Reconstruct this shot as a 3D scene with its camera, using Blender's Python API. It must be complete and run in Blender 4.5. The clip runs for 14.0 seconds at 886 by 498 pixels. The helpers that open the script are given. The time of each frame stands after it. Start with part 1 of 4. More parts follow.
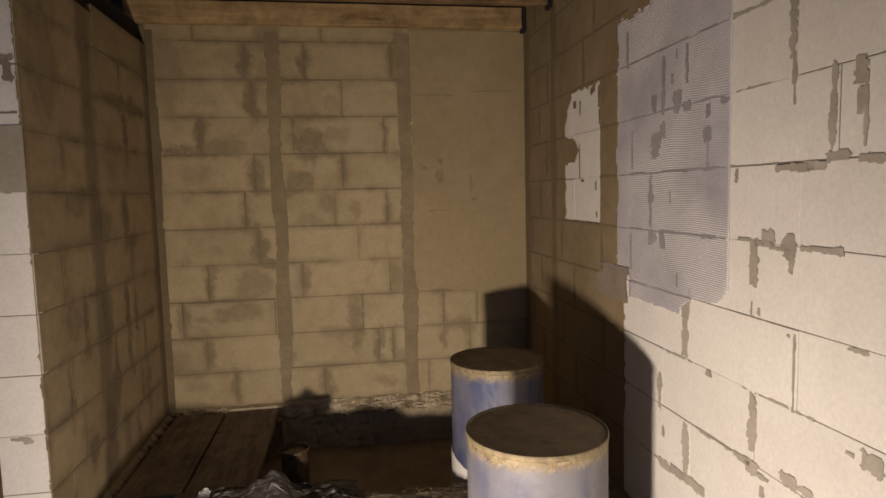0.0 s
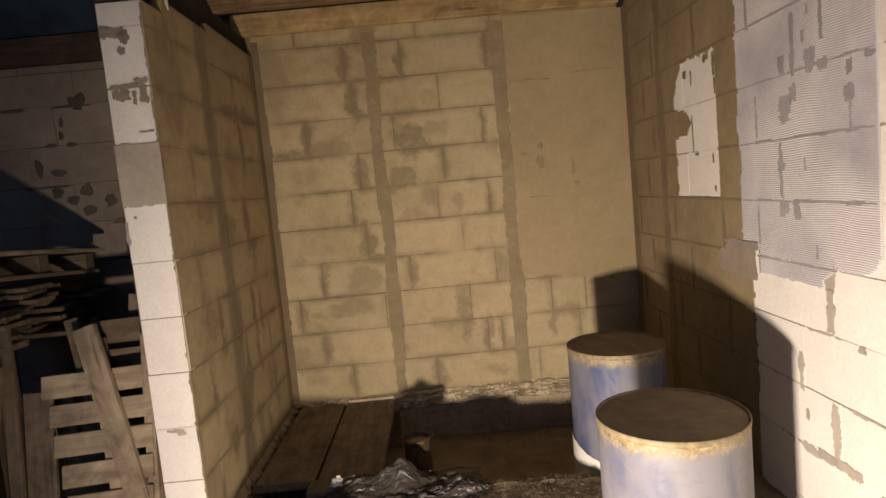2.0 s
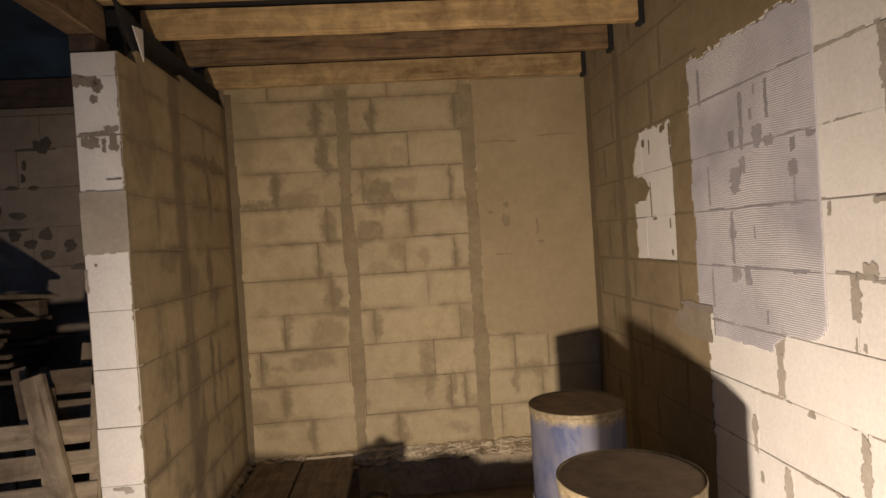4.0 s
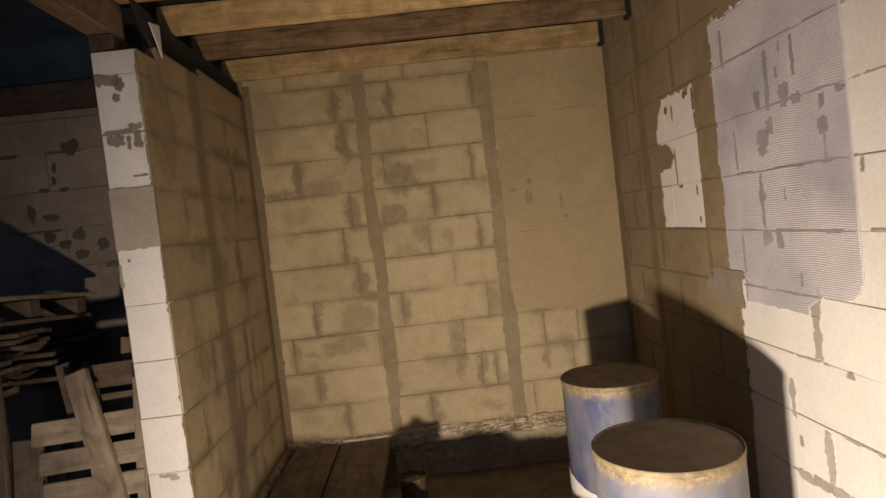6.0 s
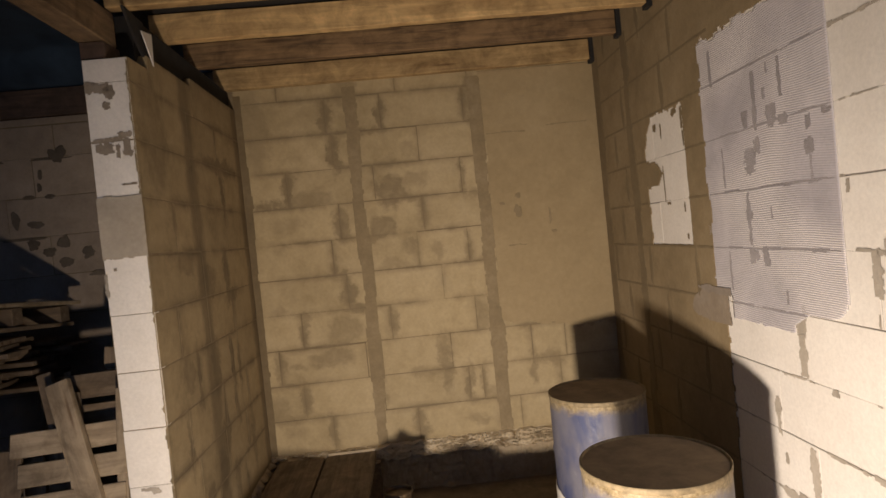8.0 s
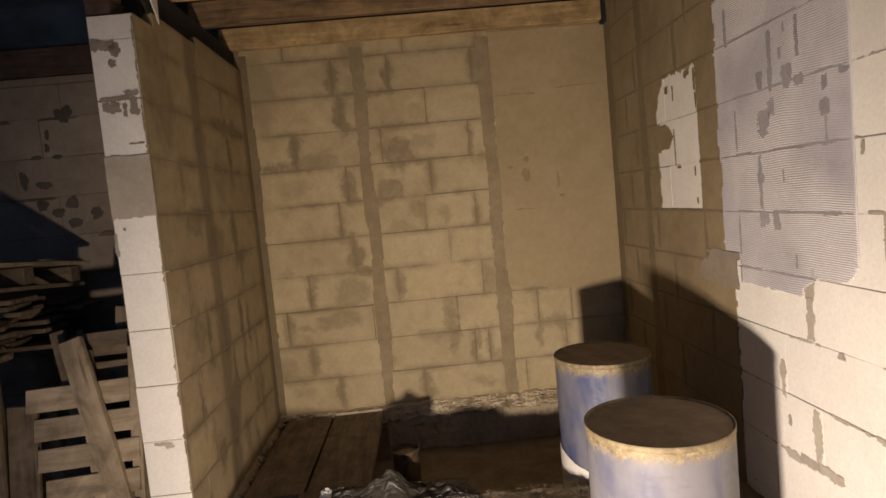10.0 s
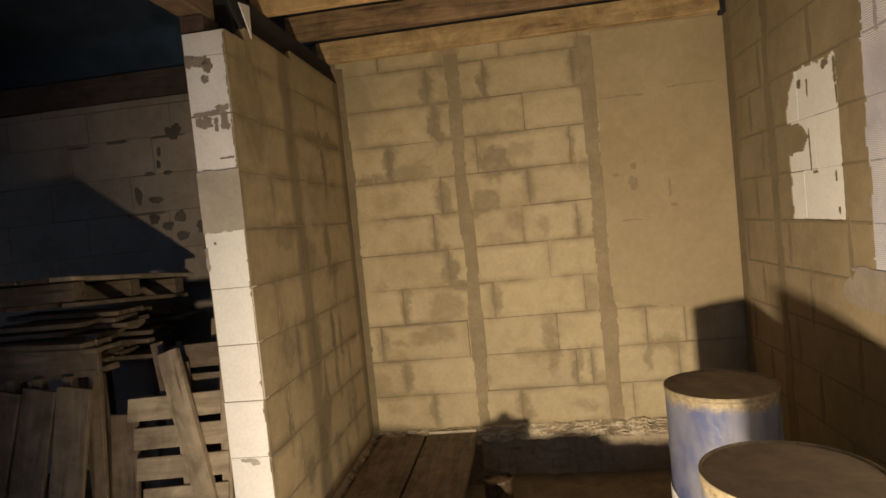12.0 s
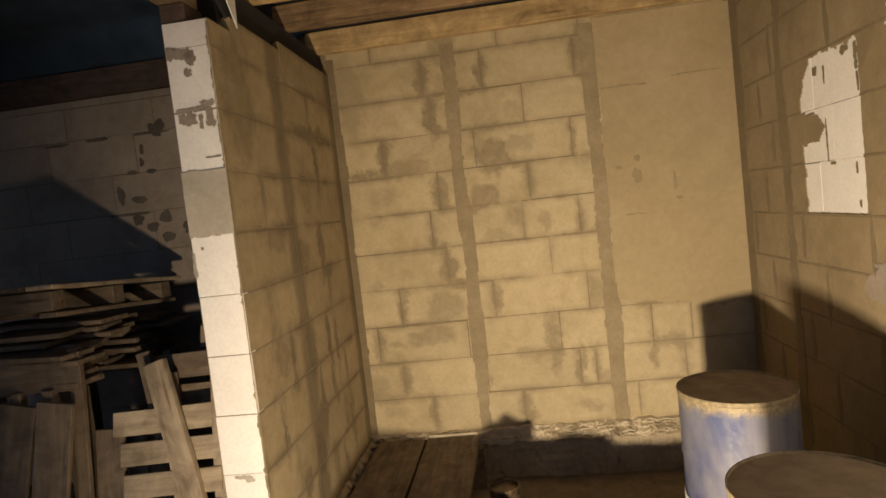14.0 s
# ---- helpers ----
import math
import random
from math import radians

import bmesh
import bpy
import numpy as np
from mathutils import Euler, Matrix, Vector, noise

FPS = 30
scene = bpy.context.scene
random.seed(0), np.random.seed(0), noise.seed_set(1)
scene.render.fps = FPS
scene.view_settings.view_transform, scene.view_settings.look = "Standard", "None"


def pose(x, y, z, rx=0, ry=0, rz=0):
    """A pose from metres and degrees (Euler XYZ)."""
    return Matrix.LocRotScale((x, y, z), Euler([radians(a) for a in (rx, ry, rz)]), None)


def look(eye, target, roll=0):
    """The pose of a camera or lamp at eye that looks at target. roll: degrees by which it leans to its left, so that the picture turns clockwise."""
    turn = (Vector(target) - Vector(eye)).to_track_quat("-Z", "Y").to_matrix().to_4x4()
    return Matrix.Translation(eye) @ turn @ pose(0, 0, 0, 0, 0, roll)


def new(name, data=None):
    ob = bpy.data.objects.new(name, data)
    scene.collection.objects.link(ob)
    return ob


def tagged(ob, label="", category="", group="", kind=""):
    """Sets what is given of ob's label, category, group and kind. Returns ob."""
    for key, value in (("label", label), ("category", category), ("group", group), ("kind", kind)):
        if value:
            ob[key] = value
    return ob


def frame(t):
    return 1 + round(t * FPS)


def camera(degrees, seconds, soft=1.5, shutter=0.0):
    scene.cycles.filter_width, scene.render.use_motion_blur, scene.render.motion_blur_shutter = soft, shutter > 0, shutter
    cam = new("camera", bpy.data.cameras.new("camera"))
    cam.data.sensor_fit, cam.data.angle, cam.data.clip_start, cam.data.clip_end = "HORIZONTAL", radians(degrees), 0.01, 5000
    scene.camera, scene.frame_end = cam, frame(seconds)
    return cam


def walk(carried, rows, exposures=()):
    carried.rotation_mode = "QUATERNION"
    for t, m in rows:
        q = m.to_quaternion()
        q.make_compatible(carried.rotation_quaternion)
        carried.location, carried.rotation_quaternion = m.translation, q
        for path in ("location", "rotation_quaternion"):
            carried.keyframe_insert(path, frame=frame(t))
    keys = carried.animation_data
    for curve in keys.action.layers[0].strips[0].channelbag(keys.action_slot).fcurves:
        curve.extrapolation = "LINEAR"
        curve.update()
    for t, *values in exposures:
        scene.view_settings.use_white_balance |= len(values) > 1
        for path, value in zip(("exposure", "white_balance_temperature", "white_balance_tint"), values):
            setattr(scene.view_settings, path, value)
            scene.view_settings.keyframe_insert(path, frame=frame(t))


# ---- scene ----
cam = camera(71.5, 14.0, soft=1.6)
PATH = [
    (0, (1.264, 0.68, 1.591), (1.572, 2.648, 1.413), -1.4),
    (0.2, (1.323, 0.667, 1.596), (1.485, 2.652, 1.409), -2.6),
    (0.5, (1.297, 0.674, 1.601), (1.265, 2.669, 1.464), -4.6),
    (0.7, (1.262, 0.672, 1.601), (1.134, 2.665, 1.489), -5.8),
    (1, (1.182, 0.668, 1.609), (1.057, 2.662, 1.528), -5.7),
    (1.5, (1.158, 0.697, 1.597), (1.083, 2.69, 1.46), -4.4),
    (1.7, (1.161, 0.692, 1.595), (1.114, 2.688, 1.479), -5.1),
    (2, (1.15, 0.693, 1.589), (1.17, 2.683, 1.396), -5.4),
    (2.5, (1.166, 0.666, 1.593), (1.214, 2.662, 1.479), -5.3),
    (3, (1.152, 0.66, 1.614), (1.303, 2.654, 1.601), -3.6),
    (5.3, (1.148, 0.664, 1.597), (1.246, 2.661, 1.539), -4.8),
    (5.5, (1.141, 0.658, 1.598), (1.222, 2.656, 1.55), -5.4),
    (6, (1.148, 0.659, 1.593), (1.208, 2.657, 1.512), -6.6),
    (6.5, (1.154, 0.664, 1.601), (1.252, 2.662, 1.583), -5.8),
    (7, (1.142, 0.662, 1.608), (1.252, 2.659, 1.601), -5.8),
    (7.2, (1.15, 0.666, 1.608), (1.253, 2.663, 1.593), -6.1),
    (9.3, (1.106, 0.647, 1.582), (1.212, 2.641, 1.472), -4.9),
    (9.5, (1.125, 0.654, 1.585), (1.219, 2.648, 1.457), -5.1),
    (10, (1.125, 0.66, 1.579), (1.201, 2.653, 1.427), -5.4),
    (10.5, (1.127, 0.663, 1.575), (1.204, 2.655, 1.406), -5.7),
    (11, (1.125, 0.664, 1.578), (1.227, 2.655, 1.422), -5.4),
    (11.5, (1.129, 0.714, 1.572), (1.206, 2.704, 1.389), -5.4),
    (11.8, (1.164, 0.796, 1.581), (1.082, 2.791, 1.468), -6.8),
    (12, (1.189, 0.861, 1.588), (0.927, 2.842, 1.499), -5.7),
    (12.2, (1.212, 0.925, 1.579), (0.79, 2.88, 1.549), -3.6),
    (12.5, (1.191, 1.008, 1.56), (0.631, 2.926, 1.471), -1.7),
    (12.7, (1.167, 1.072, 1.595), (0.58, 2.978, 1.447), -1.2),
    (13, (1.109, 1.151, 1.612), (0.736, 3.112, 1.483), -1.8),
    (13.2, (1.14, 1.155, 1.675), (0.85, 3.132, 1.589), -3.4),
    (13.5, (1.088, 1.139, 1.635), (0.903, 3.128, 1.523), -2.9),
    (14, (1.124, 1.009, 1.631), (0.89, 2.991, 1.509), -6.5),
]
LIGHT = [(0, -0.76, 6400, 10), (0.5, -0.5, 6350, 10), (1.0, 0.1, 6200, 10), (1.5, -0.05, 6400, 10), (2.0, -0.08, 6550, 9), (2.5, -0.3, 6550, 10), (3.0, -0.33, 6550, 10), (7.0, -0.29, 6550, 9), (11.0, -0.36, 6600, 10), (11.5, -0.42, 6750, 8),
         (12.0, 0.1, 7000, 3), (12.5, 0.5, 7150, -5), (12.9, 0.47, 7300, -2), (13.4, 0.4, 7350, 3), (14.0, 0.33, 7300, 4)]
walk(cam, [(t, look(eye, target, roll)) for t, eye, target, roll in PATH], LIGHT)

# ---- light ----
world = bpy.data.worlds.new("night")
scene.world = world
world.use_nodes = True
world.node_tree.nodes["Background"].inputs["Color"].default_value = (0.25, 0.4, 0.8, 1)
world.node_tree.nodes["Background"].inputs["Strength"].default_value = 0.6

LAMP = Vector((0.73, 1.22, 0.315))
AIM = Vector((2.5, 4.6, 0.38))
flood = bpy.data.lights.new("work_lamp_light", "AREA")
flood.shape, flood.size, flood.size_y = "RECTANGLE", 0.13, 0.09
flood.spread = radians(140)
flood.energy, flood.color = 88.0, (1.0, 0.845, 0.715)
flood_ob = new("work_lamp_light", flood)
flood_ob.matrix_world = look(LAMP, AIM)
tagged(flood_ob, kind="structure")

# ---- main measures ----
BACK, RIGHT, END, LEFTBACK = 5.095, 2.588, 3.405, 4.74
P, Z0 = 0.252, 0.13            # block course pitch and the underside of the first course
NEAR, PIT = 0.10, -0.20        # near ground level, sunken floor level


# ---- materials ----
def material(name, rough=0.85, metal=0.0):
    m = bpy.data.materials.new(name)
    m.use_nodes = True
    nt = m.node_tree
    b = nt.nodes["Principled BSDF"]
    b.inputs["Roughness"].default_value = rough
    b.inputs["Metallic"].default_value = metal
    return m, nt, b


def coords(nt, scale=(1, 1, 1), kind="Object"):
    tc = nt.nodes.new("ShaderNodeTexCoord")
    mp = nt.nodes.new("ShaderNodeMapping")
    mp.inputs["Scale"].default_value = scale
    nt.links.new(tc.outputs[kind], mp.inputs["Vector"])
    return mp.outputs["Vector"]


def world_coords(nt, scale=(1, 1, 1)):
    g = nt.nodes.new("ShaderNodeNewGeometry")
    mp = nt.nodes.new("ShaderNodeMapping")
    mp.inputs["Scale"].default_value = scale
    nt.links.new(g.outputs["Position"], mp.inputs["Vector"])
    return mp.outputs["Vector"]


def noise_tex(nt, vec, scale, detail=5, rough=0.6, dist=0.0):
    n = nt.nodes.new("ShaderNodeTexNoise")
    n.inputs["Scale"].default_value = scale
    n.inputs["Detail"].default_value = detail
    n.inputs["Roughness"].default_value = rough
    n.inputs["Distortion"].default_value = dist
    nt.links.new(vec, n.inputs["Vector"])
    return n.outputs["Fac"]


def ramp(nt, fac, stops):
    r = nt.nodes.new("ShaderNodeValToRGB")
    while len(r.color_ramp.elements) < len(stops):
        r.color_ramp.elements.new(0.5)
    for e, (p, c) in zip(r.color_ramp.elements, stops):
        e.position, e.color = p, (*c, 1) if len(c) == 3 else c
    nt.links.new(fac, r.inputs["Fac"])
    return r.outputs["Color"]


def mix(nt, a, b, fac, mode="MIX"):
    m = nt.nodes.new("ShaderNodeMix")
    m.data_type, m.blend_type = "RGBA", mode
    for sock, v in ((m.inputs[0], fac), (m.inputs[6], a), (m.inputs[7], b)):
        if isinstance(v, (int, float)):
            sock.default_value = v
        elif isinstance(v, tuple):
            sock.default_value = (*v, 1)
        else:
            nt.links.new(v, sock)
    return m.outputs[2]


def maths(nt, op, a, b=0.0):
    m = nt.nodes.new("ShaderNodeMath")
    m.operation = op
    for sock, v in zip(m.inputs, (a, b)):
        if isinstance(v, (int, float)):
            sock.default_value = v
        else:
            nt.links.new(v, sock)
    return m.outputs[0]


def bump(nt, b, height, strength=0.3, dist=0.004):
    n = nt.nodes.new("ShaderNodeBump")
    n.inputs["Strength"].default_value = strength
    n.inputs["Distance"].default_value = dist
    nt.links.new(height, n.inputs["Height"])
    nt.links.new(n.outputs["Normal"], b.inputs["Normal"])


def object_random(nt, low, high):
    o = nt.nodes.new("ShaderNodeObjectInfo")
    m = nt.nodes.new("ShaderNodeMapRange")
    m.inputs["To Min"].default_value, m.inputs["To Max"].default_value = low, high
    nt.links.new(o.outputs["Random"], m.inputs["Value"])
    return m.outputs[0]


def grey(nt, value):
    c = nt.nodes.new("ShaderNodeCombineColor")
    for i in range(3):
        nt.links.new(value, c.inputs[i])
    return c.outputs[0]


def mineral(name, base, dark, light, big=2.2, fine=45.0, vary=0.1, bump_s=0.35, rough=0.92, contrast=(0.3, 0.7), pore=0.0, seep=None, bands=(), creep=(0.045, 0.5), axis=0, stretch=(1, 1, 1), stains=(), band_s=0.75):
    """Masonry surface: large stains, medium mottling and fine grain, with a slight difference from piece to piece."""
    m, nt, b = material(name, rough)
    v = world_coords(nt, stretch)
    large = noise_tex(nt, v, big, 4, 0.55, 0.4)
    mid = noise_tex(nt, v, big * 5.3, 6, 0.65, 0.2)
    small = noise_tex(nt, v, fine, 4, 0.7)
    both = maths(nt, "ADD", maths(nt, "MULTIPLY", large, 0.6), maths(nt, "MULTIPLY", mid, 0.4))
    col = ramp(nt, both, ((contrast[0], dark), (0.5, base), (contrast[1], light)))
    col = mix(nt, col, grey(nt, maths(nt, "ADD", maths(nt, "MULTIPLY", small, 0.35), 0.82)), 1.0, "MULTIPLY")
    if vary:
        col = mix(nt, col, grey(nt, object_random(nt, 1 - vary, 1 + vary)), 1.0, "MULTIPLY")
    if seep:
        # mortar drawn out of the joints over the rim of each block, in an uneven margin
        g = nt.nodes.new("ShaderNodeTexCoord")
        sp = nt.nodes.new("ShaderNodeSeparateXYZ")
        nt.links.new(g.outputs["Generated"], sp.inputs[0])
        du = maths(nt, "MULTIPLY", maths(nt, "MINIMUM", sp.outputs[0], maths(nt, "SUBTRACT", 1.0, sp.outputs[0])), 0.5)
        dv = maths(nt, "MULTIPLY", maths(nt, "MINIMUM", sp.outputs[1], maths(nt, "SUBTRACT", 1.0, sp.outputs[1])), 0.34)
        d = maths(nt, "MINIMUM", du, dv)
        wob = maths(nt, "MULTIPLY", maths(nt, "SUBTRACT", noise_tex(nt, v, 9.0, 5, 0.65, 0.8), 0.5), creep[0] * 1.6)
        rim = ramp(nt, maths(nt, "ADD", d, wob), ((0.0, (1, 1, 1)), (creep[0] * 0.5, (0.45, 0.45, 0.45)), (creep[0] * 1.5, (0, 0, 0))))
        wet = ramp(nt, noise_tex(nt, v, 2.7, 3, 0.55, 0.5), ((0.40, (0.12, 0.12, 0.12)), (0.60, (1, 1, 1))))
        col = mix(nt, col, seep, maths(nt, "MULTIPLY", maths(nt, "MULTIPLY", rim, wet), creep[1]))
        if bands:
            gp = nt.nodes.new("ShaderNodeNewGeometry")
            sx = nt.nodes.new("ShaderNodeSeparateXYZ")
            nt.links.new(gp.outputs["Position"], sx.inputs[0])
            sway = maths(nt, "MULTIPLY", maths(nt, "SUBTRACT", noise_tex(nt, v, 3.0, 5, 0.6, 0.4), 0.5), 0.16)
            for centre, half in bands:
                off = maths(nt, "ABSOLUTE", maths(nt, "ADD", maths(nt, "SUBTRACT", sx.outputs[axis], centre), sway))
                col = mix(nt, col, seep, maths(nt, "MULTIPLY", ramp(nt, off, ((half, (1, 1, 1)), (half + 0.06, (0, 0, 0)))), band_s))
    if stains:
        # damp patches with soft, wandering rims: (along the wall, height, half width, half height, depth)
        wander = nt.nodes.new("ShaderNodeTexNoise")
        wander.inputs["Scale"].default_value, wander.inputs["Detail"].default_value, wander.inputs["Roughness"].default_value = 9.0, 6.0, 0.68
        nt.links.new(v, wander.inputs["Vector"])
        sway = nt.nodes.new("ShaderNodeVectorMath")
        sway.operation = "MULTIPLY_ADD"
        sway.inputs[1].default_value = (0.22, 0.22, 0.22)
        nt.links.new(wander.outputs["Color"], sway.inputs[0])
        nt.links.new(v, sway.inputs[2])
        damp = 0.0
        for su, sv, ru, rv, deep in stains:
            at = nt.nodes.new("ShaderNodeVectorMath")
            at.operation = "MULTIPLY_ADD"
            inv = (1 / ru, 0.0, 1 / rv) if axis == 0 else (0.0, 1 / ru, 1 / rv)
            ctr = (su + 0.11, 0.0, sv + 0.11) if axis == 0 else (0.0, su + 0.11, sv + 0.11)
            at.inputs[1].default_value = inv
            at.inputs[2].default_value = [-c * k for c, k in zip(ctr, inv)]
            nt.links.new(sway.outputs[0], at.inputs[0])
            far = nt.nodes.new("ShaderNodeVectorMath")
            far.operation = "LENGTH"
            nt.links.new(at.outputs[0], far.inputs[0])
            fade = nt.nodes.new("ShaderNodeMapRange")
            fade.interpolation_type = "SMOOTHSTEP"
            soft = 0.012 / min(ru, rv)
            for sock, val in zip(("From Min", "From Max", "To Min", "To Max"), (max(0.1, 0.8 - soft), 1.1 + soft, deep, 0.0)):
                fade.inputs[sock].default_value = val
            nt.links.new(far.outputs["Value"], fade.inputs["Value"])
            damp = maths(nt, "MAXIMUM", damp, fade.outputs[0])
        patchy = ramp(nt, noise_tex(nt, v, 13.0, 4, 0.6, 0.5), ((0.3, (0.55, 0.55, 0.55)), (0.6, (1, 1, 1))))
        col = mix(nt, col, seep, maths(nt, "MULTIPLY", damp, patchy))
    nt.links.new(col, b.inputs["Base Color"])
    height = maths(nt, "ADD", small, maths(nt, "MULTIPLY", mid, 1.5))
    if pore:
        height = maths(nt, "ADD", height, maths(nt, "MULTIPLY", noise_tex(nt, v, 220, 2, 0.5), pore))
    bump(nt, b, height, bump_s, 0.004)
    return m


def timber(name, base, dark, axis="X", grain=1.0, rough=0.75, vary=0.15):
    """Sawn wood with long grain, knots and dirt, along the local axis."""
    m, nt, b = material(name, rough)
    s = {"X": (1.2, 14, 14), "Y": (14, 1.2, 14), "Z": (14, 14, 1.2)}[axis]
    v = coords(nt, s)
    o = nt.nodes.new("ShaderNodeObjectInfo")
    off = nt.nodes.new("ShaderNodeVectorMath")
    off.operation = "ADD"
    shift = nt.nodes.new("ShaderNodeCombineXYZ")
    for i in range(3):
        nt.links.new(maths(nt, "MULTIPLY", o.outputs["Random"], 37.0), shift.inputs[i])
    nt.links.new(v, off.inputs[0])
    nt.links.new(shift.outputs[0], off.inputs[1])
    v = off.outputs[0]
    long = noise_tex(nt, v, 2.2 * grain, 6, 0.65, 0.8)
    dirt = noise_tex(nt, world_coords(nt), 6.0, 5, 0.7, 0.5)
    lite = tuple(min(1, c * 1.35) for c in base)
    col = ramp(nt, long, ((0.3, dark), (0.5, base), (0.68, lite)))
    col = mix(nt, col, ramp(nt, dirt, ((0.35, (0.4, 0.37, 0.33)), (0.6, (1, 1, 1)))), 0.75, "MULTIPLY")
    knots = nt.nodes.new("ShaderNodeTexVoronoi")
    knots.inputs["Scale"].default_value = 0.9
    nt.links.new(v, knots.inputs["Vector"])
    col = mix(nt, col, ramp(nt, knots.outputs["Distance"], ((0.04, (0.25, 0.14, 0.07)), (0.14, (1, 1, 1)))), 0.8, "MULTIPLY")
    if vary:
        col = mix(nt, col, grey(nt, object_random(nt, 1 - vary, 1 + vary)), 1.0, "MULTIPLY")
    nt.links.new(col, b.inputs["Base Color"])
    bump(nt, b, maths(nt, "ADD", long, maths(nt, "MULTIPLY", dirt, 0.4)), 0.45, 0.004)
    return m


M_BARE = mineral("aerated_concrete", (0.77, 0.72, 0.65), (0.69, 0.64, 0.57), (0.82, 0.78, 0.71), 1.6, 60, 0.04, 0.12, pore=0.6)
# the same block in a much darker, browner colour for the left walls
M_BARE_DARK = mineral("dark_aerated_concrete", (0.32, 0.25, 0.185), (0.22, 0.17, 0.125), (0.39, 0.31, 0.235), 2.4, 55, 0.08, 0.25, pore=0.6)
DAMP_TOP = [(0.63, 2.52, 0.044, 0.139, 0.8), (0.78, 2.68, 0.103, 0.12, 0.5), (0.66, 2.24, 0.041, 0.146, 0.9), (1.02, 2.49, 0.04, 0.121, 0.9), (0.93, 2.39, 0.164, 0.028, 0.6), (1.68, 2.52, 0.085, 0.199, 0.7),
            (0.31, 2.02, 0.045, 0.122, 0.9), (0.16, 1.92, 0.143, 0.036, 0.8), (0.46, 1.94, 0.144, 0.076, 0.5), (1.04, 1.95, 0.117, 0.124, 0.8), (1.21, 2.02, 0.105, 0.052, 0.4), (1.01, 2.16, 0.084, 0.056, 0.4),
            (1.16, 1.89, 0.105, 0.028, 0.6), (1.56, 2.0, 0.033, 0.124, 0.7), (1.68, 1.88, 0.106, 0.029, 0.5), (1.19, 2.23, 0.045, 0.052, 0.3), (0.12, 2.45, 0.10, 0.3, 0.4)]
DAMP_MIDDLE = [(0.66, 1.72, 0.053, 0.117, 0.7), (0.28, 1.77, 0.123, 0.06, 0.3), (0.96, 1.7, 0.093, 0.092, 0.7), (0.86, 1.62, 0.045, 0.045, 0.5), (1.13, 1.55, 0.065, 0.049, 0.5), (1.0, 1.43, 0.086, 0.053, 0.4),
               (1.34, 1.5, 0.054, 0.065, 0.5), (1.26, 1.77, 0.025, 0.124, 0.5), (0.22, 1.6, 0.064, 0.032, 0.3), (0.58, 1.42, 0.033, 0.061, 0.5), (0.67, 1.28, 0.053, 0.146, 0.8), (0.72, 1.13, 0.086, 0.029, 0.8),
               (0.15, 1.16, 0.053, 0.037, 0.4), (1.56, 1.49, 0.034, 0.135, 0.5), (0.32, 1.0, 0.042, 0.119, 0.7), (0.62, 0.99, 0.159, 0.107, 0.5), (0.34, 1.11, 0.053, 0.03, 0.6), (1.62, 1.01, 0.055, 0.107, 0.5)]
DAMP_LOW = [(0.97, 1.0, 0.03, 0.107, 0.6), (0.5, 0.8, 0.167, 0.063, 0.6), (0.25, 0.76, 0.061, 0.03, 0.5), (0.13, 0.76, 0.037, 0.128, 0.6), (0.28, 0.53, 0.049, 0.137, 0.6), (0.05, 0.48, 0.126, 0.08, 0.5),
            (0.85, 0.53, 0.022, 0.13, 0.5), (1.31, 0.67, 0.055, 0.233, 0.7), (1.17, 0.62, 0.128, 0.047, 0.4), (1.47, 0.53, 0.029, 0.151, 0.7), (1.57, 0.52, 0.03, 0.13, 0.6), (1.64, 0.42, 0.071, 0.063, 0.4),
            (0.47, 0.28, 0.042, 0.131, 0.7), (0.12, 0.39, 0.167, 0.042, 0.5), (0.21, 0.29, 0.086, 0.063, 0.3), (1.09, 0.25, 0.042, 0.098, 0.7), (1.52, 0.24, 0.08, 0.039, 0.5), (1.95, 0.58, 0.038, 0.131, 0.7),
            (2.08, 0.63, 0.109, 0.063, 0.6)]
DAMP_SIDE = [(4.6, 2.16, 0.35, 0.05, 0.6), (4.59, 1.99, 0.04, 0.13, 0.8), (4.5, 1.5, 0.05, 0.16, 0.7), (4.17, 1.48, 0.13, 0.09, 0.6), (4.56, 1.35, 0.13, 0.04, 0.7), (3.85, 1.59, 0.12, 0.08, 0.5), (3.72, 1.03, 0.09, 0.09, 0.5),
             (3.86, 1.0, 0.03, 0.17, 0.9), (4.13, 1.0, 0.06, 0.2, 0.6), (4.43, 0.95, 0.035, 0.16, 0.9), (4.56, 0.9, 0.025, 0.15, 0.7), (3.66, 0.7, 0.025, 0.14, 0.8), (4.2, 0.63, 0.06, 0.14, 0.8), (4.45, 0.68, 0.04, 0.11, 0.6),
             (4.09, 0.45, 0.06, 0.13, 0.7), (3.85, 0.36, 0.05, 0.1, 0.7), (4.3, 0.3, 0.05, 0.12, 0.6), (4.72, 0.4, 0.05, 0.2, 0.6), (3.6, 2.2, 0.16, 0.3, 0.5)]
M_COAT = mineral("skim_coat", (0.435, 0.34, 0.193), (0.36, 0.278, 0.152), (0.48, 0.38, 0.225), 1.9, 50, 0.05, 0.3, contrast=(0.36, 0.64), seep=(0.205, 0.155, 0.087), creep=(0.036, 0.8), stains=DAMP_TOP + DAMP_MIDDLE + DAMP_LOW)
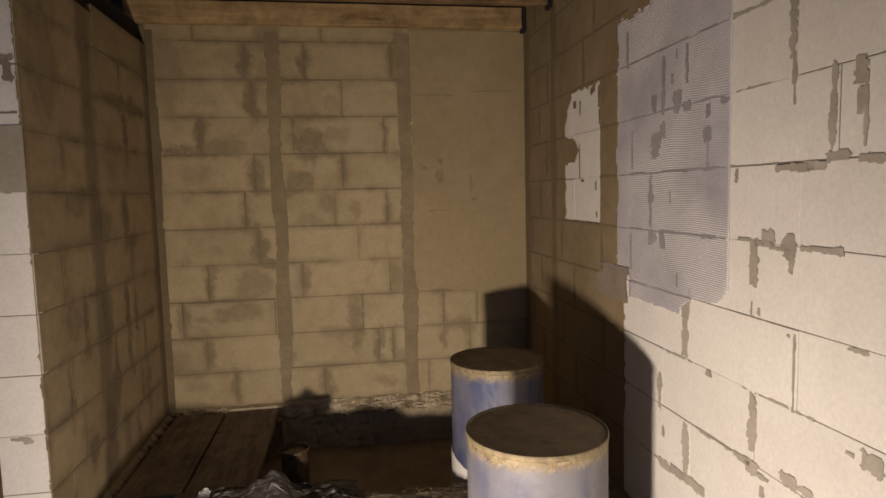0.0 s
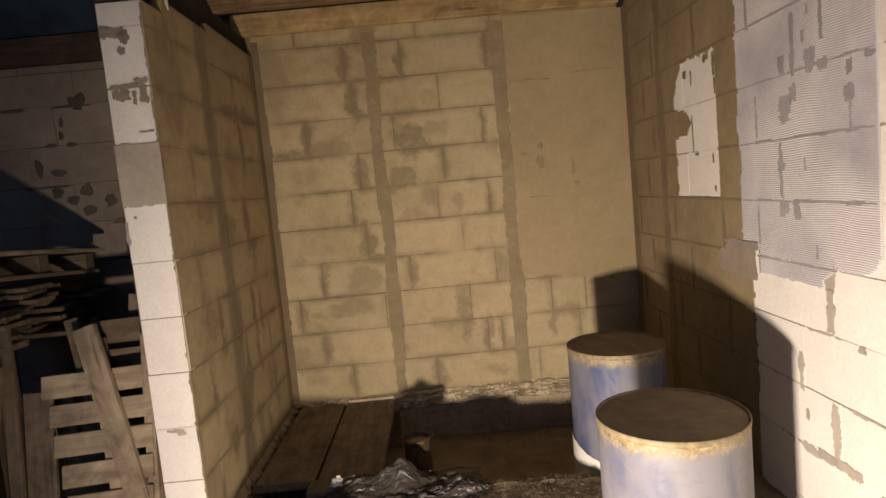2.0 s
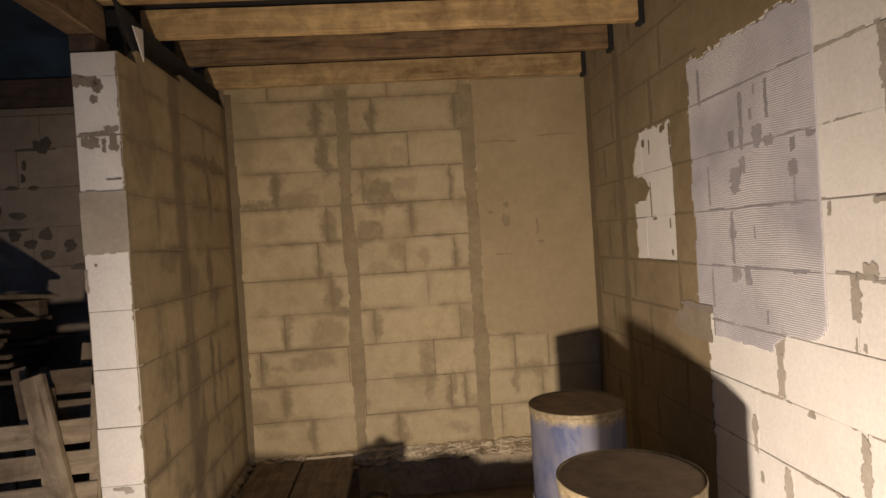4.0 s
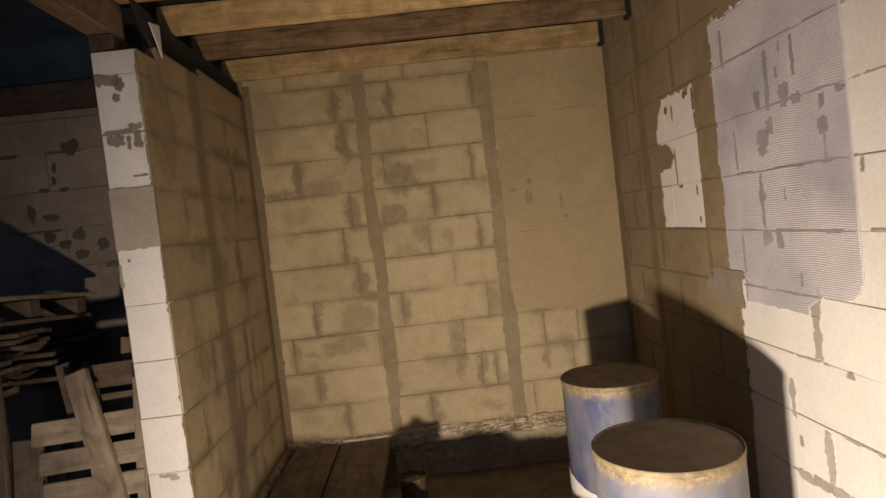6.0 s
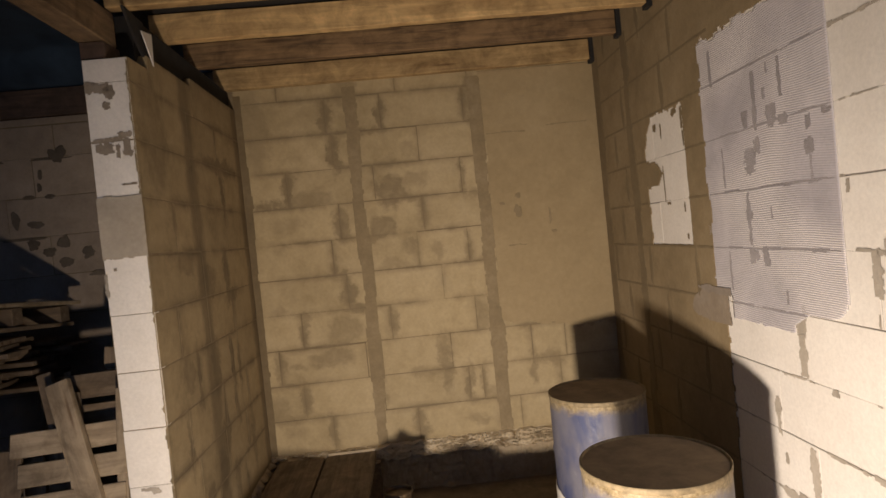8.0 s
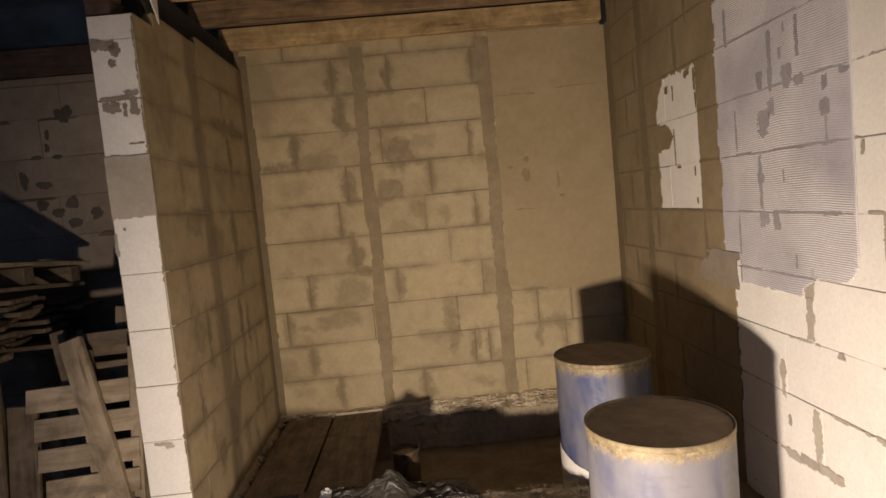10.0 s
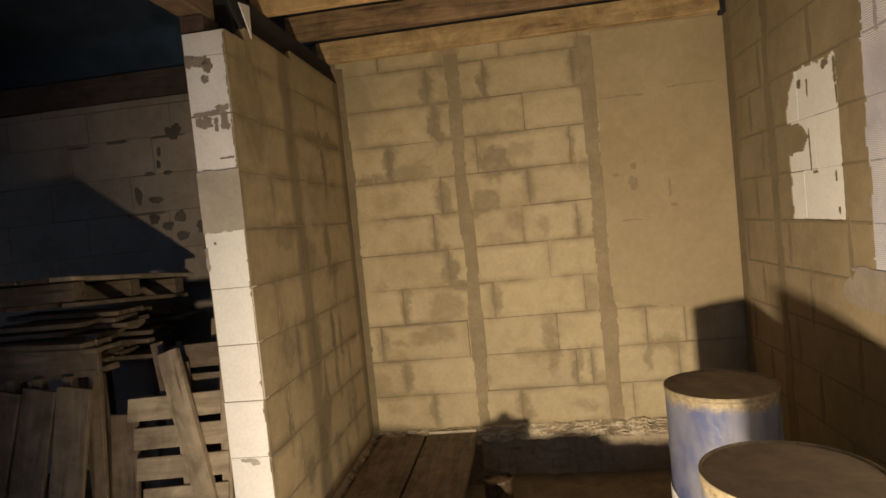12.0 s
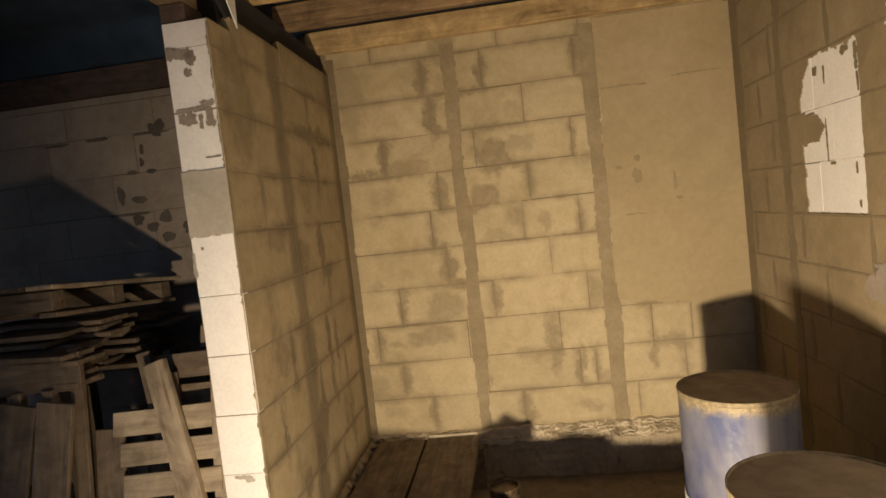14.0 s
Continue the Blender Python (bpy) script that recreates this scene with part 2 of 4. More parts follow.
# partition coat darkened for weak grazing light; its 5.06 band adds corner shade
M_COAT_SIDE = mineral("shaded_skim_coat", (0.375, 0.288, 0.16), (0.29, 0.22, 0.12), (0.43, 0.335, 0.195), 2.6, 50, 0.07, 0.3, contrast=(0.36, 0.64), seep=(0.135, 0.10, 0.056), creep=(0.045, 0.85), bands=((4.07, 0.05), (5.06, 0.05)), axis=1, stains=DAMP_SIDE, band_s=0.6)
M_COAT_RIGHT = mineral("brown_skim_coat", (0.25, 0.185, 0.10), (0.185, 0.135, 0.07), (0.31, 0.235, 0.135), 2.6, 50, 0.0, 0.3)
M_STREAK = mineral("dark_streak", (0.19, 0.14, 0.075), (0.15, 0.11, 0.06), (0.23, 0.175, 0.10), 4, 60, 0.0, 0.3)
M_JOINT = mineral("dark_mortar", (0.19, 0.145, 0.085), (0.13, 0.10, 0.06), (0.25, 0.2, 0.12), 3, 60, 0, 0.5)
M_JOINT_TAN = mineral("tan_mortar", (0.22, 0.165, 0.095), (0.15, 0.11, 0.063), (0.30, 0.23, 0.14), 3, 60, 0, 0.5)
M_HAIR = mineral("thin_joint", (0.20, 0.175, 0.15), (0.13, 0.11, 0.095), (0.28, 0.25, 0.21), 3, 60, 0, 0.4)
M_BAND = mineral("wet_band", (0.27, 0.205, 0.115), (0.21, 0.16, 0.09), (0.34, 0.265, 0.16), 3.5, 60, 0.0, 0.3)
M_PANEL = mineral("smooth_plaster", (0.365, 0.277, 0.152), (0.315, 0.237, 0.127), (0.41, 0.317, 0.182), 1.5, 30, 0.0, 0.15)
M_SMEAR = mineral("grey_adhesive", (0.40, 0.35, 0.285), (0.31, 0.27, 0.215), (0.48, 0.42, 0.35), 6, 70, 0.1, 0.5)
M_SMEAR_DARK = mineral("dark_dried_adhesive", (0.26, 0.21, 0.155), (0.19, 0.15, 0.11), (0.33, 0.275, 0.21), 9, 70, 0.1, 0.5)
M_GREYCOAT = mineral("grey_coat", (0.40, 0.345, 0.27), (0.33, 0.285, 0.22), (0.46, 0.4, 0.32), 4, 60, 0.0, 0.3)
M_SMEAR_COLD = mineral("cold_grey_adhesive", (0.30, 0.275, 0.275), (0.24, 0.22, 0.22), (0.36, 0.33, 0.33), 6, 70, 0.1, 0.4)
M_STAIN = mineral("stain", (0.12, 0.094, 0.068), (0.085, 0.066, 0.048), (0.165, 0.13, 0.095), 6, 60, 0.1, 0.3)
M_GROUND = mineral("dirt", (0.24, 0.185, 0.125), (0.14, 0.107, 0.072), (0.34, 0.27, 0.19), 5, 90, 0.0, 0.9)
M_CHIPS = mineral("wood_chips", (0.22, 0.165, 0.10), (0.10, 0.072, 0.044), (0.36, 0.28, 0.18), 9, 110, 0.0, 1.0)
M_LEDGE = mineral("rough_mortar", (0.62, 0.51, 0.345), (0.38, 0.30, 0.19), (0.74, 0.64, 0.47), 8, 90, 0.1, 1.0, stretch=(0.4, 1, 1.8))
M_FOOT = mineral("old_concrete", (0.40, 0.315, 0.205), (0.27, 0.21, 0.13), (0.50, 0.41, 0.28), 6, 70, 0.0, 0.6)
M_BEAM = timber("pine_beam", (0.56, 0.38, 0.175), (0.42, 0.26, 0.11), grain=0.6)
M_POST = timber("grey_post", (0.06, 0.055, 0.05), (0.04, 0.036, 0.032))
M_BEAM_DARK = timber("stained_pine_beam", (0.25, 0.155, 0.075), (0.09, 0.055, 0.03))
M_BEAM_Y = timber("old_pine_purlin", (0.22, 0.15, 0.085), (0.13, 0.085, 0.05), "Y")
M_PLATE = timber("wall_plate_pine", (0.10, 0.062, 0.043), (0.06, 0.038, 0.027))
M_PALLET_X = timber("pallet_wood", (0.195, 0.14, 0.088), (0.125, 0.088, 0.056), "X", 0.7)
M_PALE = timber("pale_board_wood", (0.41, 0.315, 0.205), (0.29, 0.215, 0.135), "X", 0.7)
M_PLANK = timber("dusty_plank", (0.20, 0.15, 0.10), (0.115, 0.085, 0.055), "Y")


def trowel():
    """Thin lilac-grey adhesive, cloudy."""
    m, nt, b = material("combed_adhesive", 0.85)
    v = world_coords(nt)
    large = noise_tex(nt, v, 3.0, 5, 0.6, 0.6)
    small = noise_tex(nt, v, 60, 4, 0.7)
    col = ramp(nt, large, ((0.3, (0.37, 0.345, 0.36)), (0.5, (0.45, 0.42, 0.44)), (0.7, (0.54, 0.505, 0.52))))
    col = mix(nt, col, grey(nt, maths(nt, "ADD", maths(nt, "MULTIPLY", small, 0.3), 0.85)), 1.0, "MULTIPLY")
    # the adhesive is scraped thin in the furrows, where the pale block shows through
    sp = nt.nodes.new("ShaderNodeSeparateXYZ")
    nt.links.new(v, sp.inputs[0])
    deep = nt.nodes.new("ShaderNodeMapRange")
    for sock, val in zip(("From Min", "From Max", "To Min", "To Max"), (RIGHT - 0.0070, RIGHT - 0.0059, 0.0, 0.9)):
        deep.inputs[sock].default_value = val
    nt.links.new(sp.outputs[0], deep.inputs["Value"])
    col = mix(nt, col, (0.80, 0.75, 0.70), deep.outputs[0])
    nt.links.new(col, b.inputs["Base Color"])
    bump(nt, b, small, 0.2, 0.002)
    return m


M_TROWEL = trowel()
M_TONGUE = mineral("thin_lilac_adhesive", (0.27, 0.215, 0.155), (0.23, 0.18, 0.125), (0.33, 0.275, 0.215), 5, 60, 0.0, 0.2)
M_SMOOTH = mineral("smooth_cold_adhesive", (0.255, 0.21, 0.165), (0.21, 0.17, 0.13), (0.31, 0.265, 0.22), 5, 60, 0.0, 0.2)


def plain(name, col, rough=0.6, metal=0.0, scale=12.0, spread=0.3):
    m, nt, b = material(name, rough, metal)
    f = noise_tex(nt, world_coords(nt), scale, 6, 0.65, 0.4)
    nt.links.new(ramp(nt, f, ((0.3, tuple(c * (1 - spread) for c in col)), (0.7, tuple(min(1, c * (1 + spread)) for c in col)))), b.inputs["Base Color"])
    bump(nt, b, f, 0.25, 0.004)
    return m


M_TARP = plain("blue_roof_film", (0.032, 0.054, 0.086), 0.45, scale=5, spread=0.4)
M_FILM = plain("black_film", (0.038, 0.031, 0.024), 0.48, scale=16, spread=0.4)
M_FELT = plain("roofing_felt", (0.018, 0.016, 0.015), 0.9)
M_WHITE_FILM = plain("white_film", (0.75, 0.72, 0.68), 0.5, spread=0.1)
M_LID = plain("dusty_drum_lid", (0.24, 0.18, 0.115), 0.8, 0.0, 9, 0.3)
M_BLACK = plain("black_paint", (0.02, 0.02, 0.02), 0.5)
M_GLASS_LAMP = plain("lamp_glass", (0.7, 0.7, 0.68), 0.2, spread=0.05)
M_TIN = plain("rusty_tin", (0.13, 0.088, 0.05), 0.4, 0.5, 28, 0.75)


def drum_paint(z_high, blue=0.0):
    """Worn blue paint over pale primer, rust below the rim."""
    m, nt, b = material("worn_drum_paint", 0.6, 0.0)
    g = nt.nodes.new("ShaderNodeTexCoord")
    sep = nt.nodes.new("ShaderNodeSeparateXYZ")
    nt.links.new(g.outputs["Object"], sep.inputs[0])
    v = coords(nt, (1, 1, 0.35))
    w = coords(nt)
    big = noise_tex(nt, v, 3.6, 4, 0.6, 0.4)
    fine = noise_tex(nt, w, 40.0, 6, 0.75, 0.5)
    col = ramp(nt, big, ((0.32 + blue, (0.05, 0.062, 0.135)), (0.41 + blue, (0.11, 0.11, 0.15)), (0.54 + blue, (0.178, 0.17, 0.184))))
    col = mix(nt, col, (0.37, 0.345, 0.335), ramp(nt, fine, ((0.60, (0, 0, 0)), (0.78, (0.5, 0.5, 0.5)))))
    scuff = noise_tex(nt, coords(nt, (1, 1, 2.2)), 13.0, 6, 0.7, 0.6)
    col = mix(nt, col, (0.10, 0.088, 0.085), ramp(nt, scuff, ((0.56, (0, 0, 0)), (0.68, (0.3, 0.3, 0.3)))))
    edge = maths(nt, "ADD", sep.outputs[2], maths(nt, "MULTIPLY", maths(nt, "SUBTRACT", noise_tex(nt, w, 11.0, 5, 0.7), 0.5), 0.11))
    rust = nt.nodes.new("ShaderNodeMapRange")
    rust.inputs["From Min"].default_value, rust.inputs["From Max"].default_value = z_high - 0.075, z_high - 0.035
    nt.links.new(edge, rust.inputs["Value"])
    rusty = ramp(nt, fine, ((0.3, (0.10, 0.07, 0.034)), (0.5, (0.25, 0.19, 0.10)), (0.7, (0.42, 0.35, 0.225))))
    col = mix(nt, col, rusty, rust.outputs[0])
    nt.links.new(col, b.inputs["Base Color"])
    nt.links.new(ramp(nt, fine, ((0.3, (0.45, 0.45, 0.45)), (0.7, (0.75, 0.75, 0.75)))), b.inputs["Roughness"])
    bump(nt, b, maths(nt, "ADD", fine, big), 0.25, 0.003)
    return m


# ---- building helpers ----
def mesh_object(name, bm, mat, parent=None, smooth=False):
    me = bpy.data.meshes.new(name)
    bm.to_mesh(me)
    bm.free()
    if smooth:
        for p in me.polygons:
            p.use_smooth = True
    me.materials.append(mat)
    ob = new(name, me)
    if parent is not None:
        ob.parent = parent
    return ob


def part(name, bm, mat, parent, label="", smooth=False):
    ob = mesh_object(name, bm, mat, parent, smooth)
    if label:
        ob["label"] = label
    return ob


def add_box(bm, lo, hi, m=None):
    vs = bmesh.ops.create_cube(bm, size=1.0)["verts"]
    lo, hi = Vector(lo), Vector(hi)
    for v in vs:
        v.co = Vector((lo[i] + (hi[i] - lo[i]) * (v.co[i] + 0.5) for i in range(3)))
        if m is not None:
            v.co = m @ v.co
    return vs


def box_bm(lo, hi, bevel=0.0, m=None, rough=0.0):
    """A sawn board or bar: bevelled, with edges that wander a little when rough is set."""
    bm = bmesh.new()
    add_box(bm, lo, hi)
    size = [hi[i] - lo[i] for i in range(3)]
    if rough:
        axis = size.index(max(size))
        cuts = max(2, int(size[axis] / 0.12))
        edges = [e for e in bm.edges if abs((e.verts[0].co - e.verts[1].co)[axis]) > size[axis] * 0.9]
        bmesh.ops.subdivide_edges(bm, edges=edges, cuts=cuts, use_grid_fill=True)
    if bevel:
        bmesh.ops.bevel(bm, geom=[e for e in bm.edges if e.calc_face_angle(0) > 0.5], offset=bevel, segments=1, affect="EDGES")
    if rough:
        shift = Vector([random.random() * 50 for _ in range(3)])
        for v in bm.verts:
            v.co += noise.noise_vector(v.co * 3.0 + shift) * rough
    if m is not None:
        bm.transform(m)
    return bm


def tube_bm(radius, z0, z1, sides=48, rings=()):
    """A round wall; rings are (z, radius) profile points between the ends."""
    bm = bmesh.new()
    prof = [(z0, radius), *rings, (z1, radius)]
    loops = []
    for z, r in prof:
        loops.append([bm.verts.new((r * math.cos(2 * math.pi * i / sides), r * math.sin(2 * math.pi * i / sides), z)) for i in range(sides)])
    for a, b in zip(loops, loops[1:]):
        for i in range(sides):
            bm.faces.new((a[i], a[(i + 1) % sides], b[(i + 1) % sides], b[i]))
    return bm, loops


class Face:
    """A wall plane: u runs along it, v up, w out of it towards the room."""

    def __init__(self, origin, u, n):
        u, n = Vector(u), Vector(n)
        self.m = Matrix((( u.x, 0, n.x, origin[0]), (u.y, 0, n.y, origin[1]), (u.z, 1, n.z, origin[2]), (0, 0, 0, 1)))


F_BACK = Face((0, BACK, 0), (1, 0, 0), (0, -1, 0))
F_RIGHT = Face((RIGHT, 0, 0), (0, 1, 0), (-1, 0, 0))
F_PART = Face((0, 0, 0), (0, 1, 0), (1, 0, 0))
F_END = Face((0, END, 0), (1, 0, 0), (0, -1, 0))
F_LEFT = Face((0, LEFTBACK, 0), (1, 0, 0), (0, -1, 0))

_block_cache = {}


def block_mesh(length, height, mat, chamfer=0.0012, depth=0.05):
    key = (round(length, 3), round(height, 3), mat.name)
    if key in _block_cache:
        return _block_cache[key]
    a, b, c = length / 2, height / 2, chamfer
    vs = [(sx * (a - c), sz * (b - c), 0.0) for sx, sz in ((-1, -1), (1, -1), (1, 1), (-1, 1))]
    vs += [(sx * a, sz * b, -c) for sx, sz in ((-1, -1), (1, -1), (1, 1), (-1, 1))]
    vs += [(sx * a, sz * b, -depth) for sx, sz in ((-1, -1), (1, -1), (1, 1), (-1, 1))]
    fs = [(0, 1, 2, 3)]
    for o in (0, 4):
        fs += [(o + i, o + 4 + i, o + 4 + (i + 1) % 4, o + (i + 1) % 4) for i in range(4)]
    me = bpy.data.meshes.new("block")
    me.from_pydata(vs, [], fs)
    bm = bmesh.new()
    bm.from_mesh(me)
    bmesh.ops.recalc_face_normals(bm, faces=bm.faces)
    for f in bm.faces:
        if len(f.verts) == 4 and abs(f.normal.z) > 0.99 and f.normal.z < 0:
            f.normal_flip()
    bm.to_mesh(me)
    bm.free()
    me.materials.append(mat)
    _block_cache[key] = me
    return me


def lay_blocks(parent, face, courses, gap, mat, proud=0.0028, uneven=0.0):
    """Courses of (z_low, z_high, [u0, u1, ...]): one block between each two joints."""
    for z0, z1, us in courses:
        for a, b in zip(us, us[1:]):
            if b - a < 0.03:
                continue
            gu, gv = (round(gap * (1 + uneven * random.uniform(-1, 0.9)), 4) for _ in range(2))
            me = block_mesh(b - a - gu, z1 - z0 - gv, mat)
            ob = new("block", me)
            ob.parent = parent
            calm = 0.25 if uneven else 1.0
            tilt = pose(random.uniform(-0.002, 0.002), random.uniform(-0.0022, 0.0022), 0, calm * random.uniform(-0.1, 0.1), calm * random.uniform(-0.1, 0.1), random.uniform(-0.3, 0.3) if b - a > 0.3 else 0)
            ob.matrix_basis = face.m @ pose((a + b) / 2, (z0 + z1) / 2, proud + calm * random.uniform(-0.0006, 0.0006)) @ tilt


def running(u0, u1, first, step=0.602):
    us = [u0]
    u = first
    while u < u1 - 0.08:
        if u > u0 + 0.08:
            us.append(u)
        u += step
    return [*us, u1]


def masked_slab(name, parent, face, u0, u1, v0, v1, cell, mask, thick, mat, base=0.0, wave=0.0012):
    """A thin coat on a wall wherever mask(u, v) holds, with a ragged rim of its own thickness."""
    nu, nv = int(round((u1 - u0) / cell)), int(round((v1 - v0) / cell))
    on = [[mask(u0 + (i + 0.5) * cell, v0 + (j + 0.5) * cell) for j in range(nv)] for i in range(nu)]
    verts, faces, top, low = [], [], {}, {}

    def vert(store, i, j, w):
        if (i, j) not in store:
            u, v = u0 + i * cell, v0 + j * cell
            jit = noise.noise_vector(Vector((u * 40, v * 40, 3.1))) * cell * 0.35
            k = wave * noise.noise(Vector((u * 9, v * 9, 7.7))) if w else 0
            store[i, j] = len(verts)
            verts.append(face.m @ Vector((u + jit.x, v + jit.y, base + w + k)))
        return store[i, j]

    for i in range(nu):
        for j in range(nv):
            if not on[i][j]:
                continue
            q = [(i, j), (i + 1, j), (i + 1, j + 1), (i, j + 1)]
            faces.append([vert(top, *c, thick) for c in q])
            for (di, dj), (a, b) in zip(((0, -1), (1, 0), (0, 1), (-1, 0)), ((0, 1), (1, 2), (2, 3), (3, 0))):
                ii, jj = i + di, j + dj
                if not (0 <= ii < nu and 0 <= jj < nv and on[ii][jj]):
                    faces.append([vert(top, *q[b], thick), vert(top, *q[a], thick), vert(low, *q[a], 0), vert(low, *q[b], 0)])
    me = bpy.data.meshes.new(name)
    me.from_pydata(verts, [], faces)
    me.materials.append(mat)
    ob = new(name, me)
    ob.parent = parent
    return ob


def blob(parent, face, u, v, ru, rv, mat, seed, base=0.004, thick=0.003, name="mortar_smear", ragged=0.45):
    """A smear of adhesive: an uneven outline, a low crown."""
    n = 22
    rim = []
    for i in range(n):
        a = 2 * math.pi * i / n
        k = 1 + ragged * noise.noise(Vector((math.cos(a) * 1.6, math.sin(a) * 1.6, seed * 3.7))) + 0.2 * noise.noise(Vector((math.cos(a) * 5, math.sin(a) * 5, seed)))
        rim.append((u + ru * k * math.cos(a), v + rv * k * math.sin(a)))
    vs = [face.m @ Vector((*p, base)) for p in rim]
    vs += [face.m @ Vector((u + (p[0] - u) * 0.9, v + (p[1] - v) * 0.9, base + thick)) for p in rim]
    vs.append(face.m @ Vector((u, v, base + thick * 1.3)))
    fs = [(i, (i + 1) % n, n + (i + 1) % n, n + i) for i in range(n)] + [(n + i, n + (i + 1) % n, 2 * n) for i in range(n)]
    me = bpy.data.meshes.new(name)
    me.from_pydata(vs, [], fs)
    me.materials.append(mat)
    ob = new(name, me)
    ob.parent = parent
    return ob


def smear(parent, face, u, v, ru, rv, mat, seed, base=0.0045, thick=0.0012, name="mortar_smear"):
    """A dragged smear of adhesive: it runs along its longer side, with ragged flanks and torn ends."""
    tall = rv >= ru
    a, b = (rv, ru) if tall else (ru, rv)

    def mask(x, y):
        p, q = (y - v, x - u) if tall else (x - u, y - v)
        q -= 0.35 * b * n2(p, 0, 9, seed)
        half = b * (0.85 + 0.55 * n2(p, 0, 16, seed + 3) + 0.45 * n2(p, q, 55, seed + 5)) * max(0.0, 1 - abs(p / (1.25 * a)) ** 4) ** 0.5
        end = a * (1 + 0.22 * n2(q, 0, 30, seed + 7)) + 0.006 * n2(q, p, 70, seed)
        return abs(q) < half and abs(p) < end

    cell = max(0.003, min(0.006, b / 3))
    mu, mv = ru * 1.9 + 0.006, rv * 1.4 + 0.006
    return masked_slab(name, parent, face, u - mu, u + mu, v - mv, v + mv, cell, mask, thick, mat, base, 0.0003)


def n2(u, v, s, k=0.0):
    return noise.noise(Vector((u * s, v * s, k)))


def wall(name, lo, hi, mat, label):
    ob = mesh_object(name, box_bm(lo, hi), mat)
    return tagged(ob, label, "wall", kind="structure")

# ---- ground ----
def ground_sheet(name, x0, x1, y0, y1, z, step, amp, mat, label, amp2=0.0, heap=0.0):
    nx, ny = int((x1 - x0) / step), int((y1 - y0) / step)
    verts, faces = [], []
    for j in range(ny + 1):
        for i in range(nx + 1):
            x, y = x0 + (x1 - x0) * i / nx, y0 + (y1 - y0) * j / ny
            k = amp * n2(x, y, 2.3, 1.0) + amp2 * n2(x, y, 14.0, 5.0) + amp2 * 0.6 * n2(x, y, 37.0, 9.0)
            k += heap * math.exp(-((x - 0.42) / 0.27) ** 4 - ((y - 3.08) / 0.22) ** 2) * (1 + 0.15 * n2(x, y, 8, 3.0))
            verts.append((x, y, z + k))
    for j in range(ny):
        for i in range(nx):
            a = j * (nx + 1) + i
            faces.append((a, a + 1, a + nx + 2, a + nx + 1))
    me = bpy.data.meshes.new(name)
    me.from_pydata(verts, [], faces)
    me.materials.append(mat)
    for p in me.polygons:
        p.use_smooth = True
    return tagged(new(name, me), label, "ground", kind="structure")


ground_sheet("floor_pit", -0.2, 2.75, 3.5, 5.25, PIT, 0.04, 0.012, M_GROUND, "dark trodden earth in the sunken bay", amp2=0.006)
ground_sheet("ground", -3.9, 2.75, -1.7, 3.6, NEAR - 0.004, 0.05, 0.010, M_CHIPS, "earth covered with sawdust and wood chips, with a low heap", amp2=0.008, heap=0.145)
ground_sheet("ground_side", -3.9, -0.1, 3.6, 4.9, NEAR - 0.004, 0.05, 0.010, M_CHIPS, "earth with sawdust under the stacked pallets", amp2=0.008)

ground_sheet("ground_yard", -60, 60, -90, -1.7, NEAR - 0.02, 2.0, 0.02, M_GROUND, "dark open earth of the yard at night")

# broken edge where the near ground drops into the bay
verts, faces = [], []
N = 90
for i in range(N + 1):
    x = -0.02 + 2.62 * i / N
    e = 3.65 + 0.03 * n2(x, 0, 2.5, 2.0) + 0.02 * n2(x, 0, 11, 4.0)
    t = NEAR + 0.004 * n2(x, 3.4, 2.3, 1.0) + 0.012 * n2(x, 0, 9, 8.0)
    verts += [(x, 3.57, NEAR - 0.012), (x, e - 0.03, t + 0.004), (x, e, t - 0.012), (x, e + 0.03 + 0.02 * n2(x, 1, 7), (t + PIT) / 2), (x, e + 0.06, PIT - 0.02)]
for i in range(N):
    for j in range(4):
        a = i * 5 + j
        faces.append((a, a + 5, a + 6, a + 1))
me = bpy.data.meshes.new("ground_edge")
me.from_pydata(verts, [], faces)
me.materials.append(M_CHIPS)
tagged(new("ground_edge", me), "crumbling earth edge strewn with wood chips", "ground", kind="structure")

# loose chips and straw
verts, faces = [], []
for i in range(5200):
    x = random.uniform(0.05, 2.5)
    y = 3.67 - abs(random.gauss(0, 0.35))
    L, w, a = random.uniform(0.008, 0.04), random.uniform(0.002, 0.006), random.uniform(0, math.pi)
    z = NEAR + random.uniform(-0.002, 0.014)
    c, s, t = math.cos(a), math.sin(a), random.uniform(-0.25, 0.25)
    b = len(verts)
    for du, dv in ((-1, -1), (1, -1), (1, 1), (-1, 1)):
        verts.append((x + c * du * L / 2 - s * dv * w / 2, y + s * du * L / 2 + c * dv * w / 2, z + t * du * L / 2 + 0.002))
    verts.append((x, y, z + 0.003))
    for k in range(4):
        faces.append((b + k, b + (k + 1) % 4, b + 4))
    faces.append((b + 3, b + 2, b + 1, b))
me = bpy.data.meshes.new("wood_chips")
me.from_pydata(verts, [], faces)
me.materials.append(M_CHIPS)
tagged(new("wood_chips", me), "loose wood chips and straw on the ground", "wood chips", kind="stuff")

